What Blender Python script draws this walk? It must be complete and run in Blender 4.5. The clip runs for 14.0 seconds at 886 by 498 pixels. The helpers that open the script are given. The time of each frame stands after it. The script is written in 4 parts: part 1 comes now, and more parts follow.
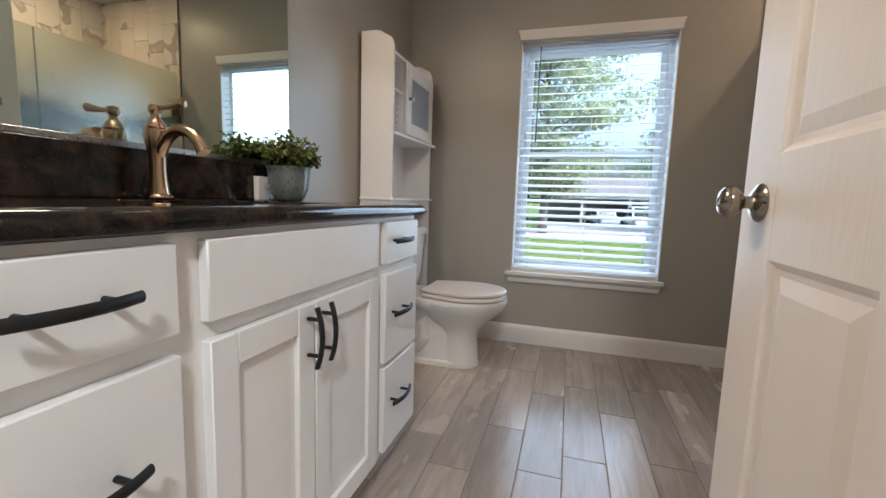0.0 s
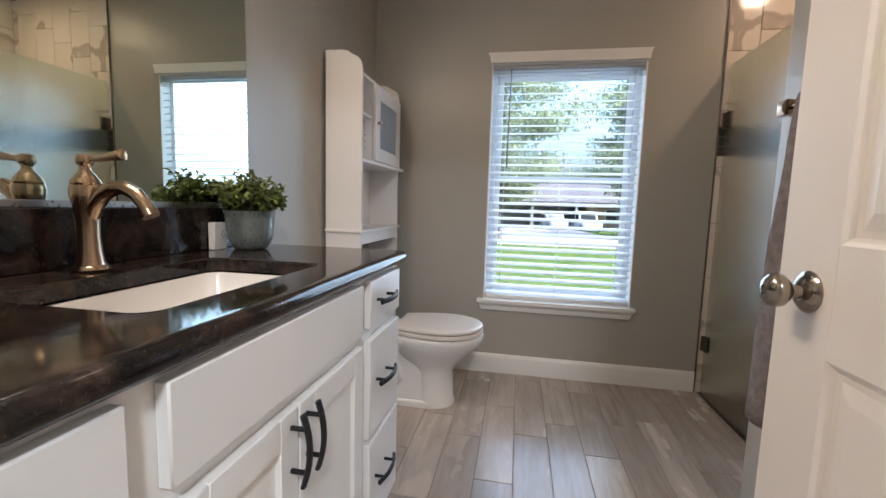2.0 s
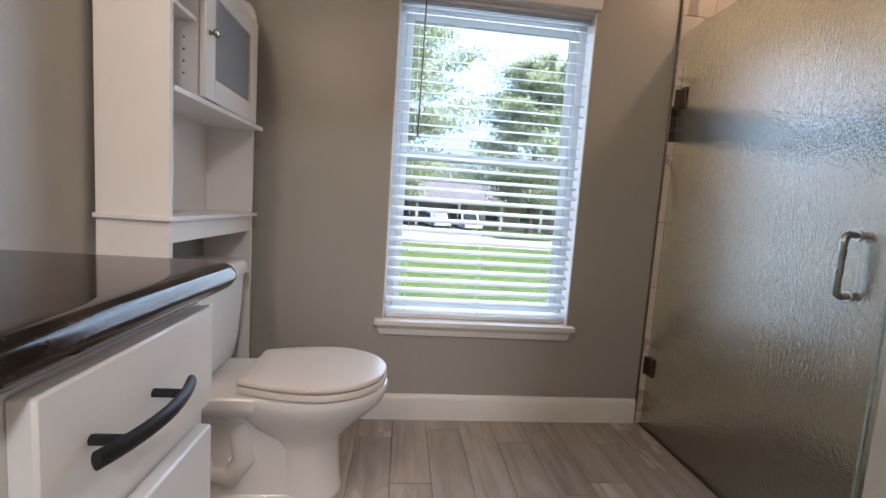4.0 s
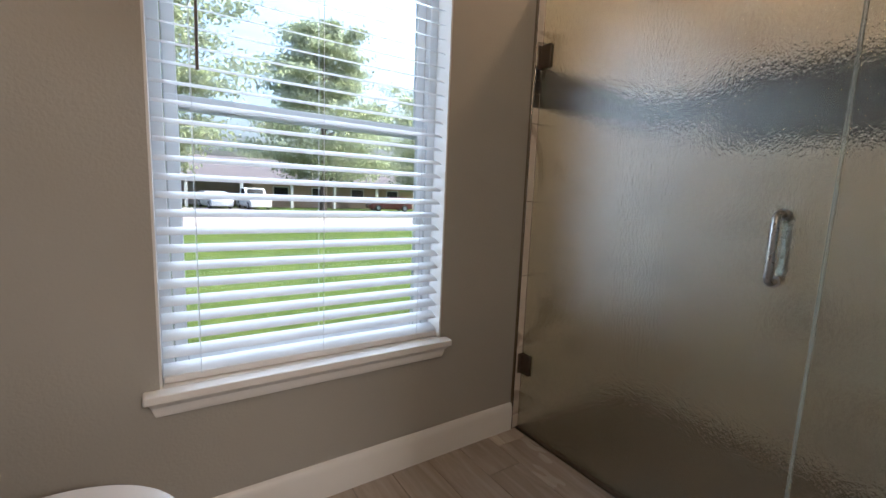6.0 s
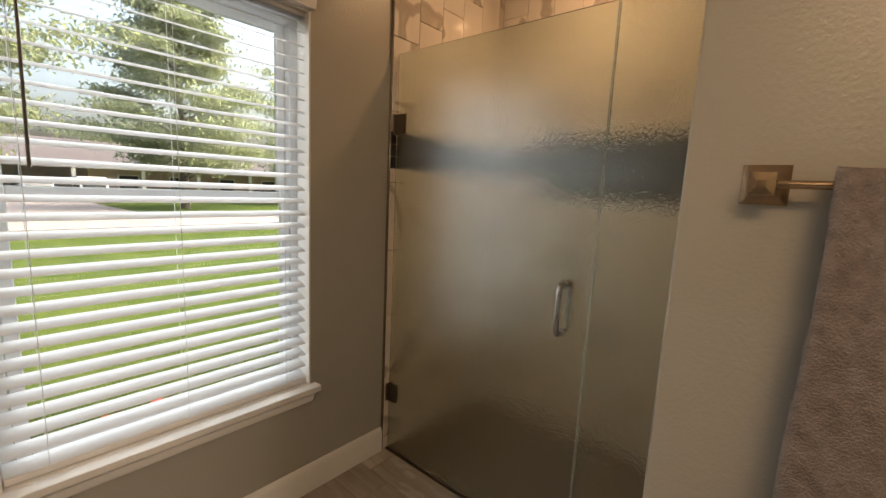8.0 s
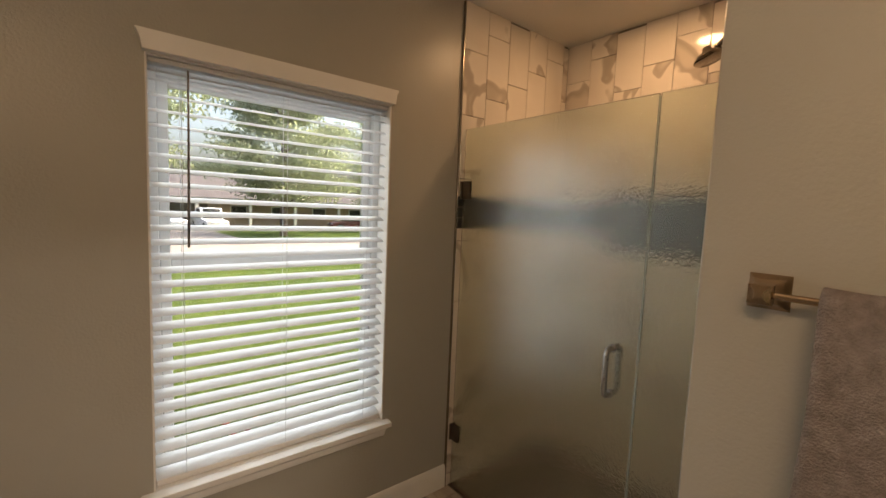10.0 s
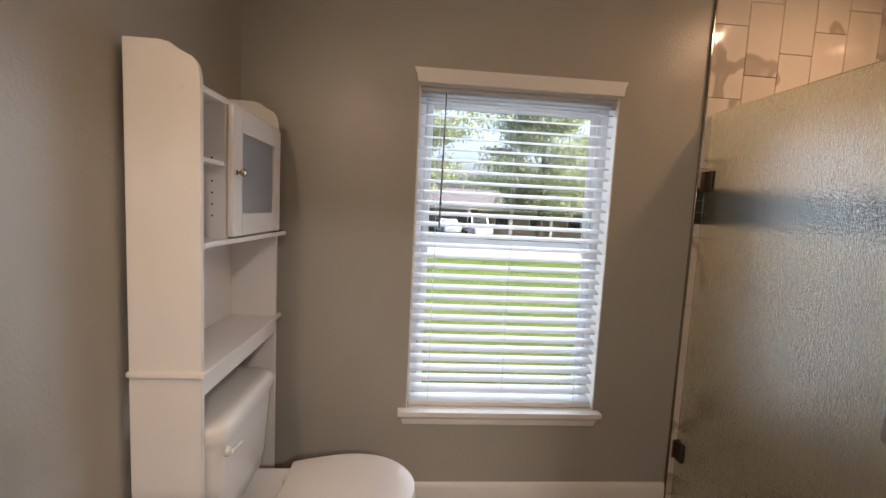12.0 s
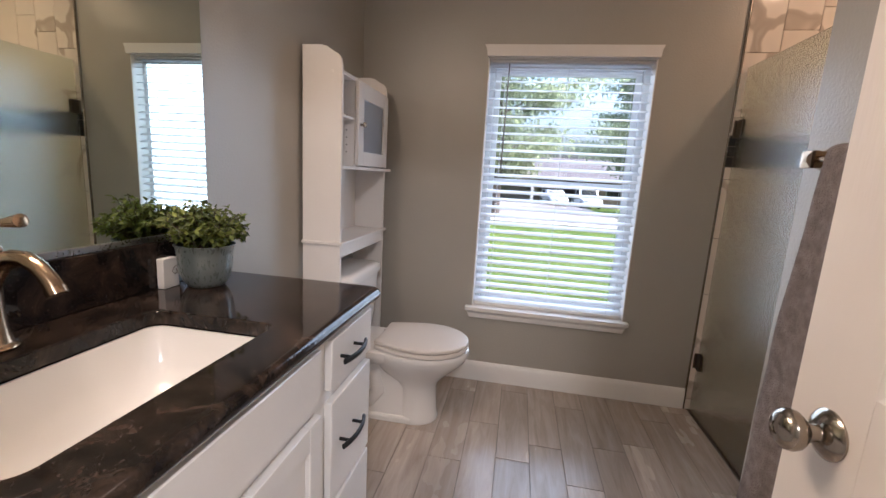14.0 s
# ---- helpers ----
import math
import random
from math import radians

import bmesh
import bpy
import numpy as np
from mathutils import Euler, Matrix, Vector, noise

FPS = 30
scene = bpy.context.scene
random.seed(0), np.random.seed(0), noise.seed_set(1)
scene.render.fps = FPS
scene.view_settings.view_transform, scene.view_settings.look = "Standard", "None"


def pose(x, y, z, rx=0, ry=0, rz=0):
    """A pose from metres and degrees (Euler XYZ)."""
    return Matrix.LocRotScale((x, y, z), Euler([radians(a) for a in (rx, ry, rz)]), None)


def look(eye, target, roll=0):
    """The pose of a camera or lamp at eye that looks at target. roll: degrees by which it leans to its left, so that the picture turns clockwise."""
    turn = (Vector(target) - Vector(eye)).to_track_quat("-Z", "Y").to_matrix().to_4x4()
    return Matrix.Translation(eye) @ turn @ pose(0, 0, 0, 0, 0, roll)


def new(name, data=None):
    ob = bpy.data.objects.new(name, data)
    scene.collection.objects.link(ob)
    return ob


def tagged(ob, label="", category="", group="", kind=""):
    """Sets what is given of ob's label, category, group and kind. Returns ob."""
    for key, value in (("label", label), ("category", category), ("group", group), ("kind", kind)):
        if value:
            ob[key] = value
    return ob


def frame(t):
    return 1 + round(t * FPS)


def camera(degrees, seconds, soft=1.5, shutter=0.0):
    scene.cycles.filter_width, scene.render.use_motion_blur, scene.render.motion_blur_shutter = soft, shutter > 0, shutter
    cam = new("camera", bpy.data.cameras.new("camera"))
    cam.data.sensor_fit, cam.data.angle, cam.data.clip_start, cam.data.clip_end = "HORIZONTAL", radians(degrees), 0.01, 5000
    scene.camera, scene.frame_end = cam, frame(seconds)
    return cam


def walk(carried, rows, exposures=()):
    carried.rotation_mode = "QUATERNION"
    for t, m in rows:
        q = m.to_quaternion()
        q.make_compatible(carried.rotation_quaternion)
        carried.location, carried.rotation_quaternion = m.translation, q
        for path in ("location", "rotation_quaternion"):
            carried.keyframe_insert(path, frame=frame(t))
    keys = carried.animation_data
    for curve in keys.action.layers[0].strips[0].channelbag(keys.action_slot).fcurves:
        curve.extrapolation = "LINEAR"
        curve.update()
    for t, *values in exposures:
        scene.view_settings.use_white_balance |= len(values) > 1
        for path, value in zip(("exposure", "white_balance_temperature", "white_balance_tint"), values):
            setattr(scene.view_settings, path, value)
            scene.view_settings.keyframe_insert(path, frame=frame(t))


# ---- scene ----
cam = camera(93.5, 14.0)
PATH = [
    (0, (0.002, 0.079, 0.902), (-0.568, 1.982, 0.668), 1.8),
    (0.5, (-0.048, 0.111, 0.964), (-0.594, 2.024, 0.752), 1.6),
    (1, (-0.096, 0.123, 1.017), (-0.591, 2.05, 0.814), 1.5),
    (1.5, (-0.118, 0.139, 1.041), (-0.553, 2.08, 0.836), 1.5),
    (2, (-0.138, 0.187, 1.032), (-0.49, 2.144, 0.823), 1.7),
    (2.2, (-0.145, 0.219, 1.016), (-0.459, 2.183, 0.809), 1.8),
    (4.3, (-0.301, 1.012, 0.974), (0.014, 2.977, 0.78), 3.4),
    (4.5, (-0.319, 1.076, 0.985), (0.074, 3.026, 0.778), 2.9),
    (5, (-0.327, 1.244, 0.99), (0.243, 3.148, 0.768), 2.3),
    (5.5, (-0.328, 1.41, 0.973), (0.492, 3.218, 0.73), 2.3),
    (6, (-0.302, 1.506, 0.992), (0.797, 3.157, 0.73), 2.3),
    (6.5, (-0.266, 1.529, 1.01), (1.069, 2.987, 0.71), 2.4),
    (7, (-0.266, 1.472, 1.07), (1.205, 2.784, 0.731), 2.7),
    (7.5, (-0.3, 1.39, 1.175), (1.197, 2.676, 0.851), 2.8),
    (7.7, (-0.317, 1.364, 1.214), (1.187, 2.646, 0.907), 2.9),
    (9.8, (-0.42, 1.185, 1.428), (0.896, 2.681, 1.254), 2.3),
    (10, (-0.421, 1.165, 1.424), (0.82, 2.723, 1.242), 2.4),
    (10.5, (-0.421, 1.123, 1.409), (0.611, 2.824, 1.206), 2.5),
    (11, (-0.431, 1.083, 1.396), (0.367, 2.903, 1.169), 2.3),
    (11.5, (-0.404, 1.023, 1.384), (0.065, 2.954, 1.161), 2.1),
    (12, (-0.342, 0.96, 1.349), (-0.189, 2.945, 1.161), 2.9),
    (12.5, (-0.244, 0.885, 1.274), (-0.284, 2.877, 1.103), 4.6),
    (13, (-0.2, 0.747, 1.222), (-0.319, 2.727, 0.966), 4.8),
    (13.5, (-0.173, 0.534, 1.222), (-0.364, 2.5, 0.906), 4.1),
    (14, (-0.111, 0.342, 1.218), (-0.448, 2.282, 0.872), 3.3),
]
walk(cam, [(t, look(eye, target, roll)) for t, eye, target, roll in PATH], exposures=[(0.0, 2.55, 4950, 4), (2.0, 2.62, 4900, 5), (5.0, 2.52, 5150, 9), (6.5, 2.25, 5600, 8), (7.5, 2.2, 6550, 8), (10.0, 2.12, 6700, 8), (11.5, 2.33, 6000, 10), (12.5, 2.52, 5500, 12), (14.0, 2.6, 5150, 12)])

# ---- plan, in metres ----
WEST, NORTH, SOUTH, CEIL = -1.05, 2.74, 0.20, 2.41      # inner faces of the room
TOWEL, RETURN = 0.56, 1.515                             # the short wall with the towel bar, and its end
GLASS, SHOWER_BACK = 0.935, 1.71                        # shower screen and the shower's far wall
WX0, WX1, WZ0, WZ1 = -0.335, 0.523, 0.455, 1.862        # window opening

# ---- world and lights ----
world = bpy.data.worlds.new("overcast_sky")
scene.world = world
world.use_nodes = True
wn, wl = world.node_tree.nodes, world.node_tree.links
wn.clear()
sky = wn.new("ShaderNodeTexSky")
sky.sky_type = "NISHITA"
sky.sun_disc = False
sky.sun_elevation, sky.sun_rotation = radians(50), radians(108)
sky.air_density, sky.dust_density, sky.ozone_density = 1.0, 10.0, 0.3
background = wn.new("ShaderNodeBackground")
background.inputs["Strength"].default_value = 0.15
world_out = wn.new("ShaderNodeOutputWorld")
wl.new(sky.outputs[0], background.inputs[0])
wl.new(background.outputs[0], world_out.inputs[0])

sun = new("sun", bpy.data.lights.new("sun", "SUN"))
sun.data.energy, sun.data.angle, sun.data.color = 0.6, radians(45), (1.0, 0.98, 0.95)
sun.matrix_world = look((61.1, -19.9, 76.6), (0, 0, 0))


def disc_lamp(name, x, y, z, size, watts, colour):
    lamp = new(name, bpy.data.lights.new(name, "AREA"))
    lamp.data.shape, lamp.data.size, lamp.data.energy, lamp.data.color = "DISK", size, watts, colour
    lamp.matrix_world = pose(x, y, z)
    return lamp


# lamp added behind the slats, tops up the sky's light in the window's opening
opening = new("window_fill_lamp", bpy.data.lights.new("window_fill_lamp", "AREA"))
opening.data.shape, opening.data.size, opening.data.size_y = "RECTANGLE", WX1 - WX0 - 0.08, WZ1 - WZ0 - 0.08
opening.data.energy, opening.data.color = 2.05, (0.95, 0.98, 1.0)
opening.matrix_world = pose((WX0 + WX1) / 2, NORTH + 0.08, (WZ0 + WZ1) / 2, -90)

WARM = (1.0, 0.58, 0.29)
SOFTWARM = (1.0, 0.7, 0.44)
# shower can, and an unseen room can placed from the towel post's shadow
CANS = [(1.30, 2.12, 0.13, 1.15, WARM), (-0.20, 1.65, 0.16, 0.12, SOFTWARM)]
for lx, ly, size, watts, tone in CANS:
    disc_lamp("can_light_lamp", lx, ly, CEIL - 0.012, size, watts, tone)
# assumed source of the warm light over the mirror, out of view
bar_lamp = new("assumed_vanity_lamp", bpy.data.lights.new("assumed_vanity_lamp", "AREA"))
bar_lamp.data.shape, bar_lamp.data.size, bar_lamp.data.size_y, bar_lamp.data.energy, bar_lamp.data.color = "RECTANGLE", 0.10, 0.56, 1.75, WARM
bar_lamp.matrix_world = pose(-0.93, 0.87, 2.15, 0, -42, 0)
# fill lamp added in the unseen hall, brightens the vanity fronts and floor
disc_lamp("hall_fill_lamp", 0.3, -1.05, CEIL - 0.03, 0.3, 11.5, (1.0, 0.82, 0.65))


# ---- materials ----
def nodes_of(name):
    m = bpy.data.materials.new(name)
    m.use_nodes = True
    nt = m.node_tree
    return m, nt.nodes, nt.links, nt.nodes["Principled BSDF"]


def coords(n, l, stretch=(1, 1, 1), shuffle=0.0):
    """World position, stretched, and shifted piece by piece."""
    geo = n.new("ShaderNodeNewGeometry")
    mul = n.new("ShaderNodeVectorMath")
    mul.operation = "MULTIPLY"
    mul.inputs[1].default_value = stretch
    l.new(geo.outputs["Position"], mul.inputs[0])
    if not shuffle:
        return mul.outputs[0]
    info = n.new("ShaderNodeObjectInfo")
    scale = n.new("ShaderNodeVectorMath")
    scale.operation = "SCALE"
    scale.inputs[0].default_value = (1.0, 1.7, 0.6)
    s = n.new("ShaderNodeMath")
    s.operation = "MULTIPLY"
    s.inputs[1].default_value = shuffle
    l.new(info.outputs["Random"], s.inputs[0])
    l.new(s.outputs[0], scale.inputs["Scale"])
    add = n.new("ShaderNodeVectorMath")
    l.new(mul.outputs[0], add.inputs[0])
    l.new(scale.outputs[0], add.inputs[1])
    return add.outputs[0]


def noise_tex(n, l, vec, scale, detail=3.0, rough=0.55, distort=0.0):
    t = n.new("ShaderNodeTexNoise")
    t.inputs["Scale"].default_value, t.inputs["Detail"].default_value = scale, detail
    t.inputs["Roughness"].default_value, t.inputs["Distortion"].default_value = rough, distort
    l.new(vec, t.inputs["Vector"])
    return t.outputs[0]


def ramp(n, l, fac, stops):
    r = n.new("ShaderNodeValToRGB")
    while len(r.color_ramp.elements) < len(stops):
        r.color_ramp.elements.new(0.5)
    for e, (p, c) in zip(r.color_ramp.elements, stops):
        e.position, e.color = p, (*c, 1)
    l.new(fac, r.inputs[0])
    return r.outputs[0]


def mapped(n, l, fac, lo, hi, a=0.3, b=0.7):
    r = n.new("ShaderNodeMapRange")
    r.inputs["From Min"].default_value, r.inputs["From Max"].default_value = a, b
    r.inputs["To Min"].default_value, r.inputs["To Max"].default_value = lo, hi
    l.new(fac, r.inputs["Value"])
    return r.outputs[0]


def bump_on(n, l, bsdf, height, distance, strength=1.0):
    b = n.new("ShaderNodeBump")
    b.inputs["Distance"].default_value, b.inputs["Strength"].default_value = distance, strength
    l.new(height, b.inputs["Height"])
    l.new(b.outputs[0], bsdf.inputs["Normal"])


def surface(name, c1, c2, scale=3.0, rough=(0.4, 0.6), metal=0.0, bump=0.0, bump_scale=150.0, stretch=(1, 1, 1), shuffle=0.0, spec=0.5, coat=0.0, detail=4.0):
    m, n, l, b = nodes_of(name)
    v = coords(n, l, stretch, shuffle)
    big = noise_tex(n, l, v, scale, detail)
    fine = noise_tex(n, l, v, bump_scale, 2.0)
    l.new(ramp(n, l, big, [(0.3, c1), (0.7, c2)]), b.inputs["Base Color"])
    l.new(mapped(n, l, fine, *rough), b.inputs["Roughness"])
    b.inputs["Metallic"].default_value = metal
    b.inputs["Specular IOR Level"].default_value = spec
    b.inputs["Coat Weight"].default_value = coat
    if bump:
        bump_on(n, l, b, fine, bump)
    return m


PAINT = surface("greige_wall_paint", (0.364, 0.346, 0.302), (0.389, 0.371, 0.327), 1.6, (0.28, 0.38), bump=0.0010, bump_scale=120, spec=0.5)
CEILING = surface("ceiling_paint", (0.72, 0.70, 0.66), (0.76, 0.74, 0.7), 2.0, (0.7, 0.8), bump=0.002, bump_scale=120)
TRIMPAINT = surface("white_trim_paint", (0.74, 0.72, 0.69), (0.79, 0.77, 0.74), 3.0, (0.3, 0.4), bump=0.0003, bump_scale=60)
CABWHITE = surface("white_cabinet_paint", (0.76, 0.75, 0.73), (0.81, 0.8, 0.78), 4.0, (0.28, 0.38), bump=0.0004, bump_scale=70)
DOORPAINT = surface("white_door_paint", (0.76, 0.71, 0.665), (0.8, 0.755, 0.71), 3.0, (0.35, 0.45), bump=0.0005, bump_scale=90, stretch=(1, 1, 0.15))
LAMINATE = surface("white_laminate", (0.76, 0.73, 0.7), (0.8, 0.77, 0.74), 3.0, (0.3, 0.4), bump=0.0002, bump_scale=200)
PORCELAIN = surface("white_porcelain", (0.72, 0.7, 0.67), (0.75, 0.73, 0.7), 2.0, (0.16, 0.22), spec=0.5)
# seat's white is tinted cream to carry the lamps' warm cast
SEATPLASTIC = surface("warm_tinted_seat_plastic", (0.64, 0.59, 0.54), (0.67, 0.62, 0.57), 2.0, (0.3, 0.38))
BLACKMETAL = surface("matte_black_metal", (0.012, 0.012, 0.013), (0.02, 0.02, 0.021), 30, (0.4, 0.5), spec=0.25)
BRONZE = surface("brushed_bronze", (0.36, 0.26, 0.17), (0.44, 0.32, 0.21), 6, (0.2, 0.26), metal=1.0, bump_scale=12)
NICKEL = surface("brushed_nickel", (0.3, 0.265, 0.22), (0.37, 0.33, 0.28), 6, (0.15, 0.21), metal=1.0, bump_scale=12)
DARKMETAL = surface("dark_bronze_metal", (0.12, 0.1, 0.08), (0.16, 0.135, 0.11), 20, (0.3, 0.42), metal=1.0)
SILVER = surface("silver_channel", (0.36, 0.355, 0.34), (0.42, 0.41, 0.4), 20, (0.25, 0.35), metal=1.0)
VINYL = surface("white_vinyl", (0.78, 0.79, 0.8), (0.82, 0.83, 0.84), 4, (0.35, 0.45))
POTMETAL = surface("grey_green_pot_glaze", (0.19, 0.215, 0.205), (0.225, 0.25, 0.235), 5, (0.24, 0.36), metal=0.35, stretch=(1, 1, 0.3))
SOIL = surface("dark_soil", (0.02, 0.015, 0.01), (0.05, 0.04, 0.03), 60, (0.9, 1.0), bump=0.004, bump_scale=120)
GROUT = surface("grey_grout", (0.2, 0.17, 0.143), (0.25, 0.215, 0.182), 20, (0.8, 0.95))
WALLGROUT = surface("sand_grout", (0.16, 0.135, 0.11), (0.22, 0.19, 0.16), 20, (0.8, 0.95))
TOWELGREY = surface("mauve_grey_terry", (0.2, 0.17, 0.16), (0.31, 0.27, 0.255), 45, (0.95, 1.0), bump=0.008, bump_scale=260, spec=0.1)
CARD = surface("white_card", (0.75, 0.73, 0.7), (0.8, 0.78, 0.75), 6, (0.45, 0.55))
RED = surface("red_car_paint", (0.13, 0.025, 0.02), (0.16, 0.032, 0.026), 4, (0.2, 0.3), coat=0.5)
WHITECAR = surface("white_car_paint", (0.7, 0.71, 0.72), (0.76, 0.77, 0.78), 4, (0.2, 0.3), coat=0.5)
SILVERCAR = surface("silver_car_paint", (0.4, 0.43, 0.48), (0.45, 0.48, 0.53), 4, (0.25, 0.35), metal=0.4)
RUBBER = surface("black_rubber", (0.02, 0.02, 0.02), (0.03, 0.03, 0.03), 20, (0.8, 0.9))
DARKGLASS = surface("dark_glazing", (0.02, 0.022, 0.025), (0.03, 0.032, 0.035), 5, (0.05, 0.1))
SHINGLE = surface("brown_grey_shingles", (0.06, 0.05, 0.052), (0.09, 0.077, 0.08), 3, (0.85, 0.95), bump=0.02, bump_scale=12)
BRICKWALL = surface("tan_brick", (0.3, 0.22, 0.17), (0.38, 0.29, 0.23), 6, (0.85, 0.95), bump=0.01, bump_scale=20)
EAVEPAINT = surface("white_eave_paint", (0.74, 0.75, 0.72), (0.8, 0.81, 0.78), 3, (0.5, 0.6))
WHITEWOOD = surface("off_white_painted_wood", (0.5, 0.49, 0.47), (0.58, 0.57, 0.55), 3, (0.6, 0.7))
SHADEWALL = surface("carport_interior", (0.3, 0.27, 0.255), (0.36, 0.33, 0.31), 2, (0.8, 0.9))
CONCRETE = surface("worn_road_concrete", (0.2, 0.17, 0.16), (0.26, 0.225, 0.21), 1.2, (0.85, 0.95), bump=0.004, bump_scale=40)
GRASS = surface("lawn_grass", (0.048, 0.074, 0.014), (0.074, 0.1, 0.02), 1.1, (0.9, 1.0), bump=0.03, bump_scale=45, detail=8, spec=0.05)
BARK = surface("grey_bark", (0.07, 0.055, 0.045), (0.13, 0.1, 0.08), 8, (0.9, 1.0), bump=0.02, bump_scale=14, stretch=(1, 1, 0.3))
FLOWER = surface("red_petals", (0.5, 0.05, 0.03), (0.6, 0.12, 0.05), 30, (0.6, 0.7))


def granite():
    m, n, l, b = nodes_of("dark_brown_granite")
    v = coords(n, l)
    cloud = noise_tex(n, l, v, 16, 8, 0.68, 0.6)
    base = ramp(n, l, cloud, [(0.34, (0.004, 0.004, 0.005)), (0.48, (0.015, 0.0115, 0.010)), (0.6, (0.038, 0.026, 0.02)), (0.75, (0.085, 0.063, 0.049))])
    fleck = noise_tex(n, l, v, 150, 3, 0.6)
    mask = mapped(n, l, fleck, 0, 0.55, 0.62, 0.72)
    mix = n.new("ShaderNodeMix")
    mix.data_type = "RGBA"
    l.new(mask, mix.inputs["Factor"])
    l.new(base, mix.inputs["A"])
    mix.inputs["B"].default_value = (0.10, 0.075, 0.058, 1)
    l.new(mix.outputs["Result"], b.inputs["Base Color"])
    l.new(mapped(n, l, cloud, 0.05, 0.10), b.inputs["Roughness"])
    b.inputs["Specular IOR Level"].default_value = 0.33
    bump_on(n, l, b, noise_tex(n, l, v, 20, 2), 0.0002)
    return m


def plank_tile():
    m, n, l, b = nodes_of("greige_wood_look_tile")
    v = coords(n, l, (1.0, 0.1, 1.0), 40.0)
    grain = noise_tex(n, l, v, 26, 7, 0.62, 0.9)
    fine = noise_tex(n, l, v, 150, 4, 0.6, 0.4)
    cloud = noise_tex(n, l, coords(n, l, (1, 0.35, 1), 25.0), 5, 3)
    c = ramp(n, l, grain, [(0.24, (0.31, 0.253, 0.208)), (0.45, (0.39, 0.33, 0.277)), (0.6, (0.445, 0.38, 0.325)), (0.76, (0.51, 0.447, 0.392))])
    info = n.new("ShaderNodeObjectInfo")
    hsv = n.new("ShaderNodeHueSaturation")
    tone = n.new("ShaderNodeMath")
    l.new(mapped(n, l, info.outputs["Random"], 0.8, 1.1, 0, 1), tone.inputs[0])
    l.new(mapped(n, l, cloud, -0.12, 0.12), tone.inputs[1])
    l.new(tone.outputs[0], hsv.inputs["Value"])
    l.new(c, hsv.inputs["Color"])
    l.new(hsv.outputs[0], b.inputs["Base Color"])
    l.new(mapped(n, l, cloud, 0.2, 0.3), b.inputs["Roughness"])
    bump_on(n, l, b, fine, 0.0002)
    return m


def marble_tile():
    m, n, l, b = nodes_of("cream_marble_tile")
    v = coords(n, l, (1, 1, 1), 60.0)
    cloud = noise_tex(n, l, v, 2.6, 2, 0.45, 1.4)
    patch = ramp(n, l, cloud, [(0.30, (0.66, 0.6, 0.53)), (0.585, (0.72, 0.66, 0.585)), (0.605, (0.46, 0.4, 0.34)), (0.63, (0.42, 0.365, 0.31)), (0.68, (0.56, 0.5, 0.43)), (0.8, (0.6, 0.54, 0.47))])
    l.new(patch, b.inputs["Base Color"])
    l.new(mapped(n, l, noise_tex(n, l, v, 40, 3), 0.07, 0.15), b.inputs["Roughness"])
    return m


def accent_tile():
    m, n, l, b = nodes_of("charcoal_mosaic_tile")
    v = coords(n, l, (1, 1, 1), 60.0)
    l.new(ramp(n, l, noise_tex(n, l, v, 9, 4), [(0.3, (0.012, 0.012, 0.013)), (0.7, (0.04, 0.04, 0.04))]), b.inputs["Base Color"])
    b.inputs["Roughness"].default_value = 0.16
    return m


def rain_glass():
    """Clear glass cast with upright drops and runs on its face."""
    m, n, l, b = nodes_of("rain_textured_glass")
    runs = noise_tex(n, l, coords(n, l, (1, 1, 0.5)), 150, 1.5, 0.5, 0.7)
    grain = noise_tex(n, l, coords(n, l, (1, 1, 0.75)), 260, 1.0, 0.5, 0.2)
    total = n.new("ShaderNodeMath")
    total.operation = "MULTIPLY_ADD"
    total.inputs[1].default_value = 0.3
    l.new(grain, total.inputs[0])
    l.new(runs, total.inputs[2])
    b.inputs["Base Color"].default_value = (0.88, 0.955, 0.875, 1)
    b.inputs["Transmission Weight"].default_value = 1.0
    b.inputs["IOR"].default_value = 1.5
    b.inputs["Roughness"].default_value = 0.13
    b.inputs["Coat Weight"].default_value, b.inputs["Coat Roughness"].default_value, b.inputs["Coat IOR"].default_value = 1.0, 0.03, 1.55
    for socket, depth in (("Coat Normal", 0.0024), ("Normal", 0.0015)):
        relief = n.new("ShaderNodeBump")
        relief.inputs["Distance"].default_value = depth
        l.new(total.outputs[0], relief.inputs["Height"])
        l.new(relief.outputs[0], b.inputs[socket])
    return m


def clear_glass(name, colour, rough, clear=1.0):
    m, n, l, b = nodes_of(name)
    b.inputs["Base Color"].default_value = (*colour, 1)
    b.inputs["Transmission Weight"].default_value = clear
    b.inputs["Roughness"].default_value = rough
    b.inputs["IOR"].default_value = 1.45
    return m


def mirror_glass():
    m, n, l, b = nodes_of("mirror_silvering")
    b.inputs["Base Color"].default_value = (0.76, 0.85, 0.8, 1)
    b.inputs["Metallic"].default_value = 1.0
    b.inputs["Roughness"].default_value = 0.01
    return m


